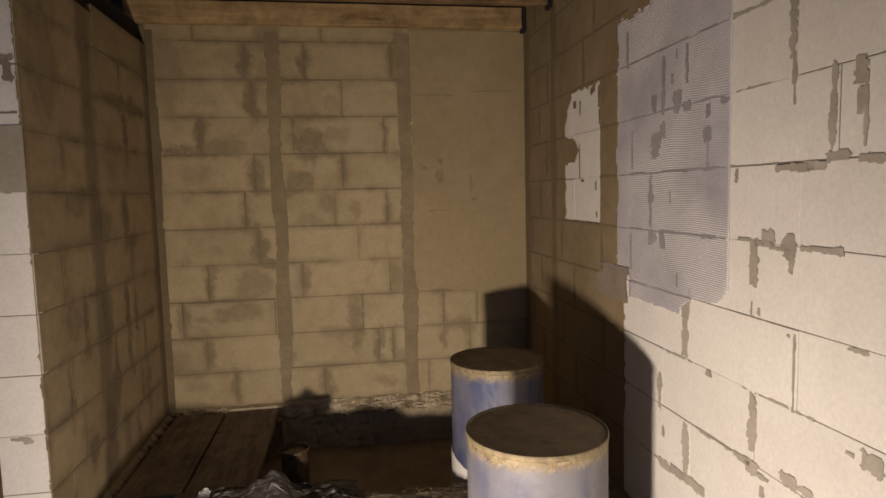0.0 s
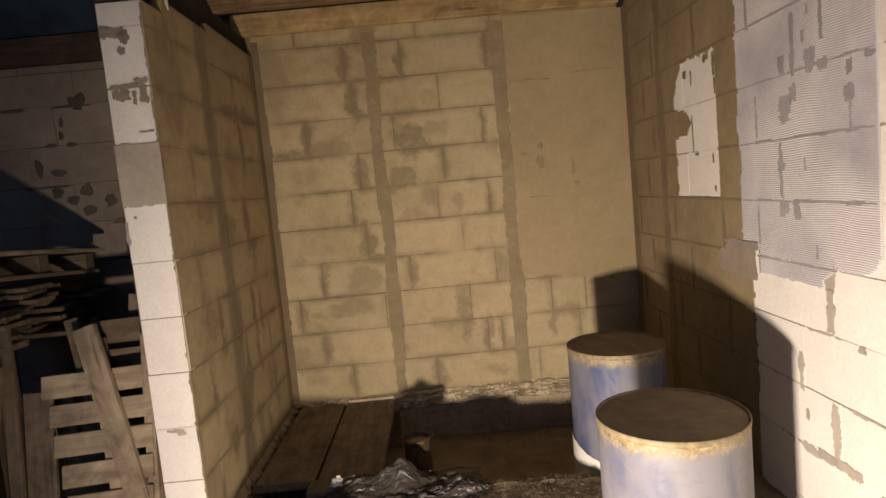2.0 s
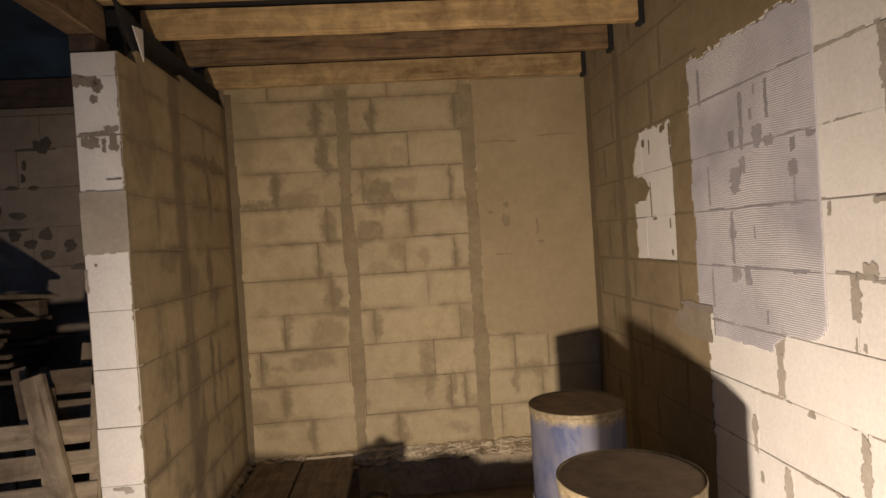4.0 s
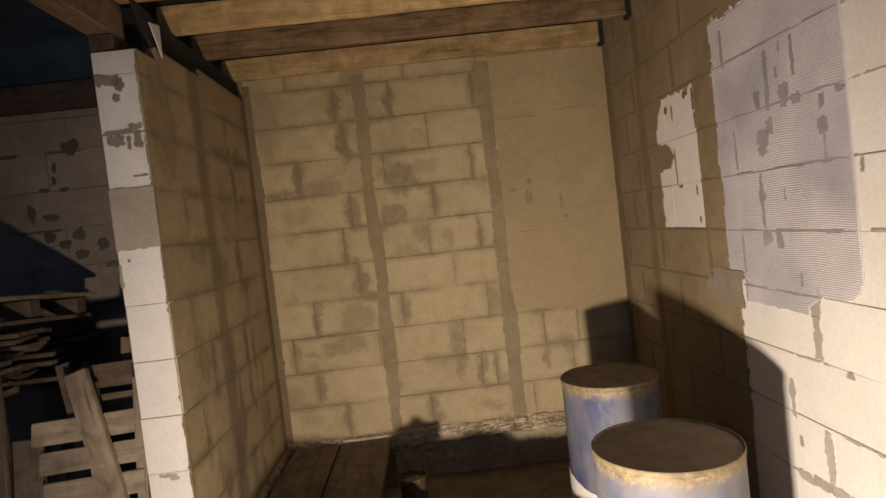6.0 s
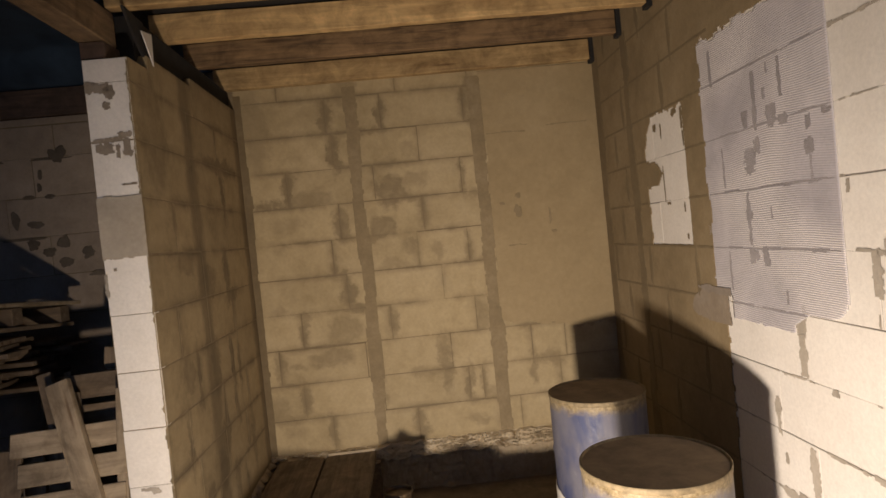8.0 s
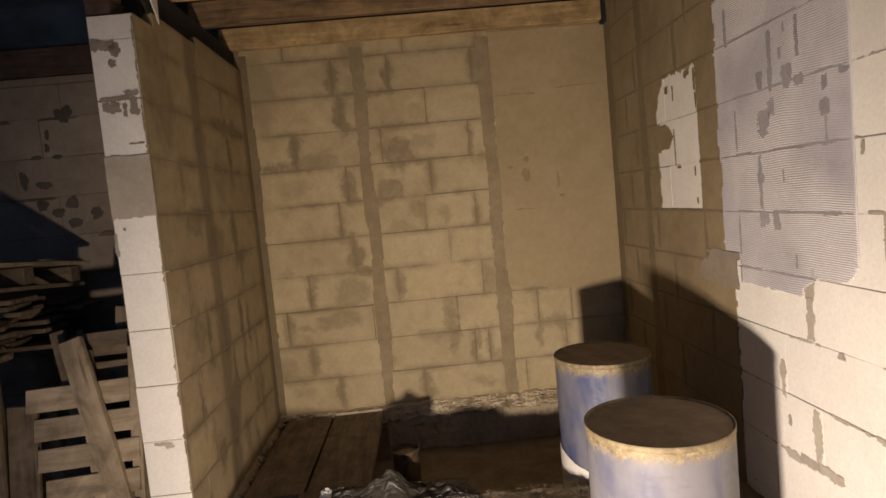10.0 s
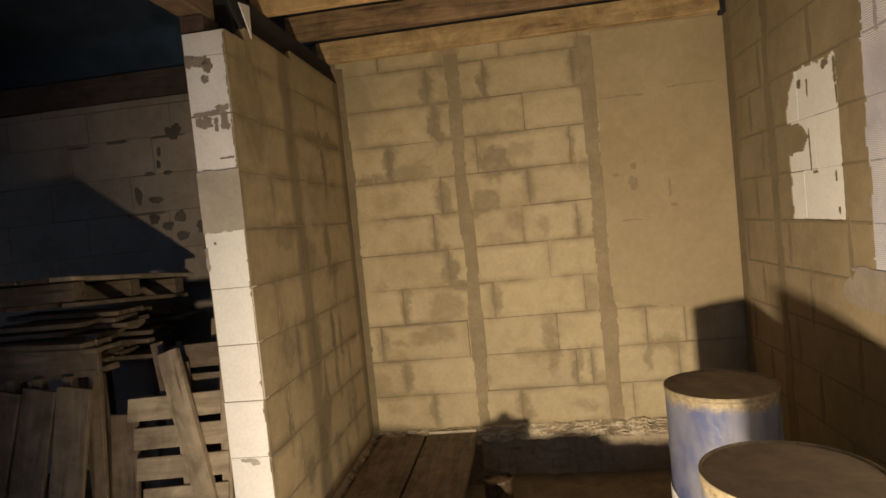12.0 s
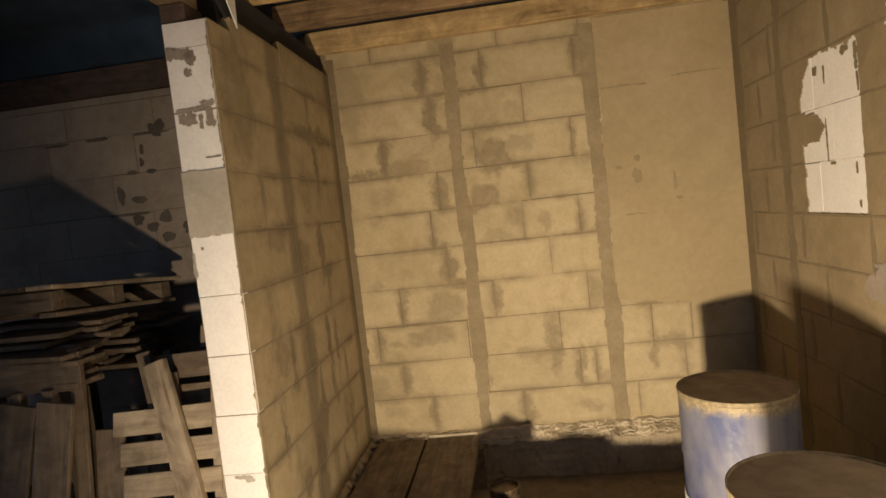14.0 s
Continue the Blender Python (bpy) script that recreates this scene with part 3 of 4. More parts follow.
# ---- walls ----
w_back = wall("wall_back", (-0.2, BACK + 0.0, -0.3), (RIGHT + 0.25, BACK + 0.25, 2.95), M_JOINT_TAN, "block back wall skimmed with thin tan mortar")
w_right = wall("wall_right", (RIGHT, -1.7, -0.3), (RIGHT + 0.25, BACK, 2.95), M_HAIR, "aerated concrete block wall, partly skimmed with tan mortar")
w_part = wall("wall_partition", (-0.19, END, -0.3), (0.0, BACK, 2.49), M_JOINT_TAN, "block partition, tan skimmed face and bare white end")
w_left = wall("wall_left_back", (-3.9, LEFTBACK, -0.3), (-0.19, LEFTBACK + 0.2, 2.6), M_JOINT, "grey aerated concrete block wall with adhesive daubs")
wall("wall_left", (-4.1, -1.7, -0.3), (-3.9, 5.0, 3.6), M_BARE_DARK, "grey block side wall")

BJ = {10: (0.3, 0.8, 1.14, 1.66), 9: (0.627, 1.021, 1.612, 2.2), 8: (0.657, 1.266, 1.85), 7: (0.311, 0.927, 1.556, 2.15), 6: (0.658, 1.257, 1.86), 5: (0.584, 1.195, 1.557, 2.15),
      4: (0.666, 1.349, 1.9), 3: (0.315, 0.951, 1.567, 2.15), 2: (0.132, 0.75, 1.362, 1.95, 2.2), 1: (0.282, 0.847, 1.472, 1.571, 2.146), 0: (0.465, 1.078, 1.68, 1.83, 2.3)}
courses = [(Z0 + P * k, Z0 + P * (k + 1), [0.0, *BJ[k], RIGHT]) for k in range(11)]
lay_blocks(w_back, F_BACK, courses, 0.005, M_COAT, 0.0016, uneven=0.75)

PJ = {9: (3.86, 4.46), 8: (4.07, 4.55), 7: (4.06, 4.59), 6: (3.75, 4.066, 4.6), 5: (4.09, 4.498), 4: (3.66, 4.09, 4.557), 3: (3.86, 4.426, 4.573),
      2: (3.66, 4.222, 4.42, 4.7), 1: (3.75, 4.174, 4.6), 0: (3.6, 4.0, 4.5)}
courses = [(Z0 + P * k, Z0 + P * (k + 1), [END, *PJ[k], BACK]) for k in range(9)]
courses += [(2.398, 2.51, [END, 3.62]), (2.398, 2.575, [3.62, 4.2]), (2.398, 2.62, [4.2, BACK])]
add = bmesh.new()
add_box(add, (-0.188, 3.62, 2.485), (-0.003, BACK, 2.57))
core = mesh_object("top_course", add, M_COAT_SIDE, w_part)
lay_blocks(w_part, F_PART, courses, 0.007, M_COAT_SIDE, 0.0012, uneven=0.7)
courses = [(Z0 + P * k, min(Z0 + P * (k + 1), 2.502), [-0.19, 0.0]) for k in range(-1, 10)]
lay_blocks(w_part, F_END, courses, 0.003, M_BARE)

ZR, PR = 0.158, 0.2505
RJ = {9: 2.0, 8: 2.15, 7: 2.325, 6: 2.171, 5: 2.307, 4: 2.508, 3: 2.299, 2: 2.492, 1: 2.276, 0: 2.6}
courses = []
for k in range(-1, 11):
    j = RJ.get(k, 2.4)
    courses.append((ZR + PR * k, min(ZR + PR * (k + 1), 2.93), running(-1.6, BACK, j - 0.602 * 6)))
lay_blocks(w_right, F_RIGHT, courses, 0.003, M_BARE)
right_courses = courses

ZL = 0.08
LJ = {10: -0.9, 9: -1.06, 8: -1.21, 7: -1.397, 6: -1.15, 5: -1.4}
courses = [(ZL + P * k, min(ZL + P * (k + 1), 2.6), running(-3.9, -0.19, LJ.get(k, -1.2 - 0.3 * (k % 2)) - 0.602 * 4)) for k in range(0, 10)]
courses[-1] = (courses[-1][0], 2.553, courses[-1][2])
courses.append((2.553, 2.6, running(-3.9, -0.19, -3.2)))
lay_blocks(w_left, F_LEFT, courses, 0.005, M_BARE_DARK)


# coats on the back wall
def band(u0, u1, wob, k):
    return lambda u, v: u0 + wob * n2(0, v, 2.0, k) + 0.22 * wob * n2(0, v, 15, k) < u < u1 + wob * n2(0, v, 1.8, k + 5) + 0.22 * wob * n2(0, v, 13, k + 2)


masked_slab("mortar_band", w_back, F_BACK, 0.68, 0.95, 0.14, 2.72, 0.008, band(0.765, 0.856, 0.03, 1.0), 0.0012, M_BAND, 0.004)
masked_slab("mortar_band", w_back, F_BACK, 1.55, 1.84, 0.14, 2.72, 0.008, band(1.655, 1.752, 0.03, 4.0), 0.0012, M_BAND, 0.004)
# dark strip that puts the shade of the left corner into colour
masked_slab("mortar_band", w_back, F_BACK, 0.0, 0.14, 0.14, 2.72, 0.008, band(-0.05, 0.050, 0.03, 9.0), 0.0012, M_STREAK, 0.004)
masked_slab("plaster_panel", w_back, F_BACK, 1.70, RIGHT - 0.004, 0.82, 2.74, 0.010,
            lambda u, v: u > 1.748 + 0.02 * n2(0, v, 3, 6) and v > 0.93 - 0.13 * max(0, u - 1.75) + 0.05 * n2(u, 0, 5, 3) + 0.02 * n2(u, 0, 21, 3), 0.006, M_PANEL, 0.004, 0.002)

for i, (u, v, ru, rv) in enumerate(((1.94, 1.715, 0.028, 0.05), (1.95, 1.83, 0.02, 0.02), (2.17, 1.66, 0.013, 0.055), (2.19, 1.55, 0.02, 0.012), (1.83, 1.78, 0.02, 0.012))):
    blob(w_back, F_BACK, u, v, ru, rv, M_BAND, 40.3 + i, 0.0105, 0.0012, "damp_spot", 0.5)
for u0, u1, v in ((1.76, 2.05, 2.29), (2.2, 2.5, 2.32), (1.85, 2.0, 1.47)):
    masked_slab("trowel_mark", w_back, F_BACK, u0, u1, v - 0.02, v + 0.02, 0.006, lambda u, w: abs(w - v - 0.01 * n2(u, 0, 6, v)) < 0.004 + 0.004 * n2(u, 1, 9, v), 0.001, M_BAND, 0.0115)


# coat on the far half of the right wall, with one bare window left in it
def right_coat(u, v):
    edge = (3.53 if v > 1.2 else 3.46) + 0.02 * n2(0, v, 6, 3) + 0.012 * n2(0, v, 25, 4)
    top = 2.38 + 0.035 * n2(u, 0, 9, 5) + 0.02 * n2(u, 0, 30, 6)
    if u < edge and not (v > top and u > 2.62):
        return False
    hole_l = 3.735 + 0.012 * n2(0, v, 14, 8)
    hole_r = 4.255 + 0.022 * n2(0, v, 12, 9) - (0.10 * max(0, (v - 1.98)) / 0.18)
    if abs(v - 1.825) < 0.068 + 0.012 * n2(u, 0, 15, 4):
        hole_r = 4.05 + 2.2 * abs(v - 1.815) ** 1.5 * 2 + 0.02 * n2(0, v, 20, 7)
    low, high = 1.416 + 0.01 * n2(u, 0, 12, 2), 2.15 + 0.03 * n2(u, 0, 14, 1)
    if hole_l < u < hole_r and low < v < high:
        return False
    return True


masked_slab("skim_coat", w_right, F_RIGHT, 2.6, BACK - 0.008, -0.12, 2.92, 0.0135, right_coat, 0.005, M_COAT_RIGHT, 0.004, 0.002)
for z0, z1, us in right_courses:
    def line(u, w, z=z0):
        return right_coat(u, w) and abs(w - z - 0.004 * n2(u, 0, 5, z)) < 0.0055
    if 0.2 < z0 < 2.8:
        masked_slab("joint_line", w_right, F_RIGHT, 3.42, BACK - 0.01, z0 - 0.012, z0 + 0.012, 0.006, line, 0.0012, M_STREAK, 0.0095, 0)
    for u in us[1:-1]:
        if u > 3.6 and right_coat(u, (z0 + z1) / 2) and z0 > 0.1:
            blob(w_right, F_RIGHT, u, (z0 + z1) / 2, 0.022, 0.13, M_STREAK, u * 7 + z0, 0.0095, 0.0015, ragged=0.6)
masked_slab("mortar_band", w_right, F_RIGHT, BACK - 0.25, BACK - 0.012, 0.1, 2.74, 0.013, band(BACK - 0.13, BACK, 0.05, 2.0), 0.002, M_STREAK, 0.0095)
masked_slab("mortar_band", w_right, F_RIGHT, 4.3, 4.6, 0.1, 2.74, 0.013, band(4.41, 4.5, 0.05, 12.0), 0.002, M_STREAK, 0.0095)


def comb(u, v):
    lo = 1.085 + 0.012 * n2(u, 0, 5, 1) + 0.010 * n2(u, 0, 30, 1)
    if u < 2.95:
        lo = 1.165 - 0.05 * max(0.0, (u - 2.86) / 0.09)
    if u < 2.74:
        lo += 0.10 - (max(0.0, 0.01 - (2.74 - u) ** 2)) ** 0.5
    hi = 2.37 + 0.04 * n2(u, 0, 9, 5) + 0.02 * n2(u, 0, 28, 5)
    left = 3.56 if v > 1.2 else 3.40 + 0.02 * n2(0, v, 22, 6)
    return 2.645 + 0.004 * n2(0, v, 5, 2) < u < left and lo < v < hi


def ridges(u, v):
    """Furrows of a notched trowel, pulled in long slightly bowed strokes."""
    flow = v + 0.034 * n2(u, v, 2.1, 31) + 0.006 * n2(u, v, 6, 32) + 0.10 * (u - 3.1) * n2(0, v, 1.6, 33) - 0.10 * max(0.0, 1.14 - v) * (u - 3.0)
    press = min(1.0, max(0.15, 0.85 + 1.3 * n2(u * 0.7, v, 2.4, 37)))
    return 1 - (0.5 + 0.5 * math.sin(2 * math.pi * flow / 0.0086)) * press


def combed(name, parent, face, u0, u1, v0, v1, du, dv, mask, mat, base, thick, ridge):
    """A combed coat as real furrows, wherever mask holds."""
    nu, nv = int((u1 - u0) / du), int((v1 - v0) / dv)
    verts, faces, at = [], [], {}

    def vert(i, j, foot=False):
        if (i, j, foot) not in at:
            u, v = u0 + i * du, v0 + j * dv
            at[i, j, foot] = len(verts)
            verts.append(face.m @ Vector((u, v, base if foot else base + thick + ridge * ridges(u, v))))
        return at[i, j, foot]

    on = [[mask(u0 + (i + 0.5) * du, v0 + (j + 0.5) * dv) for j in range(nv)] for i in range(nu)]
    for i in range(nu):
        for j in range(nv):
            if not on[i][j]:
                continue
            q = [(i, j), (i + 1, j), (i + 1, j + 1), (i, j + 1)]
            faces.append([vert(*c) for c in q])
            for (di, dj), (a, b) in zip(((0, -1), (1, 0), (0, 1), (-1, 0)), ((0, 1), (1, 2), (2, 3), (3, 0))):
                ii, jj = i + di, j + dj
                if not (0 <= ii < nu and 0 <= jj < nv and on[ii][jj]):
                    faces.append([vert(*q[b]), vert(*q[a]), vert(*q[a], True), vert(*q[b], True)])
    me = bpy.data.meshes.new(name)
    me.from_pydata(verts, [], faces)
    me.materials.append(mat)
    for p in me.polygons:
        p.use_smooth = True
    ob = new(name, me)
    ob.parent = parent
    return ob


combed("combed_adhesive", w_right, F_RIGHT, 2.62, 3.57, 1.02, 2.45, 0.011, 0.00175, comb, M_TROWEL, 0.0045, 0.0012, 0.0024)
# the stroke that runs on over the tan coat: a dark upper lip and a paler tongue below it
masked_slab("adhesive_tongue", w_right, F_RIGHT, 3.3, 3.86, 0.98, 1.3, 0.006,
            lambda u, v: 3.43 + 0.02 * n2(0, v, 9, 1) < u < 3.80 + 0.01 * n2(0, v, 20, 1) - 3.2 * (v - 1.10) ** 2 * (9 if v < 1.10 else 4) and 1.045 + 0.10 * max(0, u - 3.6) < v < 1.205, 0.0012, M_TONGUE, 0.0098, 0.0006)
masked_slab("adhesive_lip", w_right, F_RIGHT, 3.3, 3.86, 0.98, 1.3, 0.006,
            lambda u, v: abs(v - 1.205 - 0.008 * n2(u, 0, 5, 3)) < (0.018 + 0.010 * n2(u, v, 9, 4)) * min(1.0, max(0.0, 3.73 - u) / 0.12) ** 0.6 and u > 3.40 + 0.02 * n2(0, v, 9, 1), 0.0012, M_SMOOTH, 0.0114, 0.0006)
for z0, z1, us in right_courses:
    if 1.1 < z0 < 2.4:
        masked_slab("joint_line", w_right, F_RIGHT, 2.66, 3.52, z0 - 0.014, z0 + 0.014, 0.005,
                    lambda u, w, z=z0: comb(u, w) and abs(w - z - 0.003 * n2(u, 0, 5, z)) < 0.0035 + 0.006 * max(0, n2(u, 0, 8, z)), 0.0008, M_SMEAR_COLD, 0.0072, 0)
    # adhesive squeezed out here and there along the open joints
    masked_slab("joint_squeeze", w_right, F_RIGHT, 1.3, 3.5, z0 - 0.014, z0 + 0.014, 0.005,
                lambda u, w, z=z0: not comb(u, w) and not right_coat(u, w) and abs(w - z - 0.003 * n2(u, 0, 7, z)) < 0.012 * (n2(u, 0, 3.1, z * 9) + 0.7 * n2(u, w, 23, z)) - 0.001, 0.0010, M_SMEAR, 0.0042, 0)

SMEARS_HIGH = [(2.349, 2.063, 0.018, 0.10), (2.342, 1.936, 0.009, 0.049), (2.339, 1.857, 0.004, 0.029), (2.19, 1.808, 0.013, 0.113), (2.103, 1.884, 0.026, 0.039), (2.094, 1.808, 0.019, 0.036), (2.082, 1.728, 0.007, 0.043), (2.336, 1.644, 0.076, 0.013),
               (2.247, 1.648, 0.037, 0.014), (2.167, 1.668, 0.041, 0.017), (2.058, 1.655, 0.041, 0.014), (2.606, 1.625, 0.009, 0.025), (2.44, 1.43, 0.031, 0.027), (2.467, 1.408, 0.053, 0.011), (2.344, 1.406, 0.026, 0.039), (2.337, 1.349, 0.012, 0.028),
               (2.375, 1.396, 0.06, 0.007), (2.558, 1.414, 0.035, 0.006), (2.217, 1.408, 0.08, 0.011)]
SMEARS_LOW = [(2.509, 1.341, 0.025, 0.075), (2.515, 1.185, 0.005, 0.023), (2.478, 1.182, 0.008, 0.014), (2.91, 1.141, 0.034, 0.056), (2.916, 1.003, 0.027, 0.084), (2.313, 1.023, 0.005, 0.125), (2.341, 1.135, 0.009, 0.007), (2.498, 0.8, 0.023, 0.096),
              (2.55, 0.659, 0.042, 0.02), (2.499, 0.649, 0.034, 0.022), (2.441, 0.637, 0.027, 0.012), (3.113, 0.719, 0.019, 0.077), (3.081, 0.547, 0.009, 0.021), (2.906, 0.545, 0.024, 0.101), (3.07, 0.403, 0.05, 0.026), (2.96, 0.412, 0.06, 0.022),
              (2.843, 0.42, 0.07, 0.024), (2.325, 0.681, 0.038, 0.025), (2.254, 0.679, 0.036, 0.018), (2.023, 0.867, 0.033, 0.032), (2.095, 0.865, 0.015, 0.007), (2.754, 0.897, 0.018, 0.014), (2.445, 0.587, 0.016, 0.021), (2.08, 1.151, 0.032, 0.007)]
SMEARS_COMBED = [(3.425, 2.232, 0.013, 0.083), (3.097, 2.013, 0.013, 0.123), (3.172, 1.949, 0.022, 0.037), (3.16, 1.775, 0.045, 0.053), (3.102, 1.831, 0.025, 0.033), (2.988, 1.932, 0.031, 0.05), (2.918, 2.069, 0.012, 0.079), (2.994, 2.121, 0.007, 0.02),
                 (3.027, 2.03, 0.011, 0.021), (2.914, 1.908, 0.029, 0.027), (2.775, 1.871, 0.017, 0.024), (2.776, 1.782, 0.029, 0.026), (2.775, 1.705, 0.008, 0.054), (3.199, 1.536, 0.014, 0.111), (3.197, 1.553, 0.025, 0.024), (3.038, 1.557, 0.007, 0.022),
                 (3.185, 1.379, 0.036, 0.032), (3.1, 1.378, 0.024, 0.038), (3.374, 1.771, 0.008, 0.089), (2.675, 1.895, 0.026, 0.012), (3.386, 1.307, 0.008, 0.09), (2.979, 1.22, 0.006, 0.028)]
SMEARS_WINDOW = [(4.02, 2.05, 0.007, 0.04), (3.758, 2.077, 0.016, 0.055), (3.752, 1.97, 0.009, 0.04), (4.03, 1.756, 0.006, 0.1), (3.99, 1.648, 0.02, 0.009), (3.80, 1.618, 0.008, 0.025), (3.79, 1.464, 0.009, 0.015), (3.84, 2.12, 0.03, 0.02), (4.1, 2.08, 0.02, 0.02)]
for k, (u, v, ru, rv) in enumerate(SMEARS_HIGH + SMEARS_LOW):
    smear(w_right, F_RIGHT, u, v, ru, rv, M_SMEAR, 60.7 + k * 1.7, 0.0048)
for k, (u, v, ru, rv) in enumerate(SMEARS_COMBED):
    smear(w_right, F_RIGHT, u, v, ru, rv, M_SMEAR_COLD, 120.1 + k * 2.3, 0.0072, 0.0008)
for k, (u, v, ru, rv) in enumerate(SMEARS_WINDOW):
    smear(w_right, F_RIGHT, u, v, ru, rv, M_STREAK, 150.1 + k, 0.0048)

# the bare end of the partition
masked_slab("grey_coat", w_part, F_END, -0.19, 0.0, 1.58, 2.0, 0.006,
            lambda u, v: 1.636 + 0.012 * n2(u, 0, 16, 2) + 0.006 * n2(u, 0, 50, 2) < v < 1.905 + 0.012 * n2(u, 0, 18, 4) + 0.006 * n2(u, 0, 55, 2), 0.004, M_GREYCOAT, 0.005, 0.001)
for i, (u, v, ru, rv) in enumerate(((-0.135, 2.375, 0.05, 0.026), (-0.085, 2.355, 0.026, 0.030), (-0.165, 2.395, 0.022, 0.012), (-0.105, 2.298, 0.016, 0.016), (-0.115, 2.15, 0.065, 0.012), (-0.04, 2.17, 0.028, 0.016), (-0.035, 2.115, 0.024, 0.040),
                                      (-0.13, 2.115, 0.042, 0.020), (-0.075, 2.10, 0.012, 0.030), (-0.04, 1.955, 0.032, 0.005), (-0.145, 1.59, 0.006, 0.006))):
    smear(w_part, F_END, u, v, ru, rv, M_SMEAR_DARK, 170.3 + i * 1.9)
for i, (u, v, ru, rv) in enumerate(((-0.10, 0.62, 0.045, 0.008), (-0.075, 0.605, 0.02, 0.010), (-0.185, 1.52, 0.010, 0.05))):
    smear(w_part, F_END, u, v, ru, rv, M_SMEAR, 190.3 + i * 1.9)
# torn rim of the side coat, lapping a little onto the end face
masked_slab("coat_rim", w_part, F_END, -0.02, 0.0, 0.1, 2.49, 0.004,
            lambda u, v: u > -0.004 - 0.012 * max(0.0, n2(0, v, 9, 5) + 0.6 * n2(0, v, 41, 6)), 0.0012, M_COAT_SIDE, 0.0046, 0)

# daubs on the wall behind the pallets
for i, (u, v, ru, rv) in enumerate(((-1.26, 1.80, 0.04, 0.035), (-1.16, 1.745, 0.045, 0.03), (-1.068, 1.80, 0.04, 0.04), (-1.065, 1.67, 0.045, 0.035), (-1.23, 1.92, 0.05, 0.025), (-1.05, 2.36, 0.05, 0.055), (-1.09, 2.335, 0.14, 0.008),
                                      (-1.17, 2.24, 0.015, 0.04), (-1.18, 2.16, 0.016, 0.03), (-1.25, 2.10, 0.04, 0.016), (-1.12, 2.095, 0.03, 0.016), (-1.35, 1.96, 0.03, 0.05), (-1.3, 1.835, 0.16, 0.01), (-0.92, 1.72, 0.04, 0.035), (-0.85, 1.58, 0.08, 0.02), (-1.45, 2.335, 0.08, 0.012), (-1.75, 2.33, 0.1, 0.008))):
    blob(w_left, F_LEFT, u, v, ru, rv, M_STAIN, 260 + i * 1.1, 0.0045, 0.003, ragged=0.5)


# rough mortar bed below the first course
def ledge(name, face, u0, u1, z0, z1, out, mat, label, rough=1.0, rows=14):
    verts, faces = [], []
    nu, nv = int((u1 - u0) / 0.009), rows
    for i in range(nu + 1):
        for j in range(nv + 1):
            u, v = u0 + (u1 - u0) * i / nu, z0 + (z1 - z0) * j / nv
            layer = n2(u * 0.5, v * 3.2, 16, 11)
            crack = 0.075 * (max(0.0, 0.22 - abs(layer)) / 0.22) ** 2 * max(0.0, 0.55 + n2(u, v, 7, 12))
            w = out * (1 - 0.35 * j / nv) + rough * (0.03 * n2(u, v * 7, 6, 3) + 0.022 * n2(u, v * 4, 17, 5) + 0.016 * n2(u, v, 60, 6) - crack)
            if j == nv:
                w = 0.0
            verts.append(face.m @ Vector((u, v + 0.012 * n2(u, v, 20, 8), w)))
    for i in range(nu):
        for j in range(nv):
            a = i * (nv + 1) + j
            faces.append((a, a + nv + 1, a + nv + 2, a + 1))
    me = bpy.data.meshes.new(name)
    me.from_pydata(verts, [], faces)
    me.materials.append(mat)
    return tagged(new(name, me), label, "ledge", kind="structure")


ledge("ledge_back", F_BACK, 0.0, RIGHT, 0.035, 0.14, 0.05, M_LEDGE, "crumbly mortar bed under the back wall", 1.0, 22)
ledge("footing_back", F_BACK, 0.0, 1.58, PIT - 0.03, 0.045, 0.055, M_FOOT, "rough concrete footing under the back wall", 0.35, 10)
ledge("footing_back_proud", F_BACK, 1.57, RIGHT, PIT - 0.03, 0.06, 0.075, M_FOOT, "pale smooth concrete footing under the back wall", 0.2, 10)
ledge("ledge_partition", F_PART, END + 0.02, BACK, PIT - 0.03, 0.115, 0.045, M_FOOT, "crumbly dark mortar bed under the partition", 1.0)

# ---- roof ----
def shard(name, pts, x0, x1, mat, label, category):
    bm = bmesh.new()
    a = [bm.verts.new((x0, *p)) for p in pts]
    b = [bm.verts.new((x1, *p)) for p in pts]
    bm.faces.new(a), bm.faces.new(b[::-1])
    for i in range(len(pts)):
        j = (i + 1) % len(pts)
        bm.faces.new((a[i], b[i], b[j], a[j]))
    bmesh.ops.recalc_face_normals(bm, faces=bm.faces)
    return tagged(mesh_object(name, bm, mat), label, category)


def beam(name, lo, hi, mat, label, category="beam"):
    c = [(a + b) / 2 for a, b in zip(lo, hi)]
    ob = mesh_object(name, box_bm([a - m for a, m in zip(lo, c)], [b - m for b, m in zip(hi, c)], 0.004, None, 0.004), mat)
    ob.location = c
    return tagged(ob, label, category, "roof timbers")


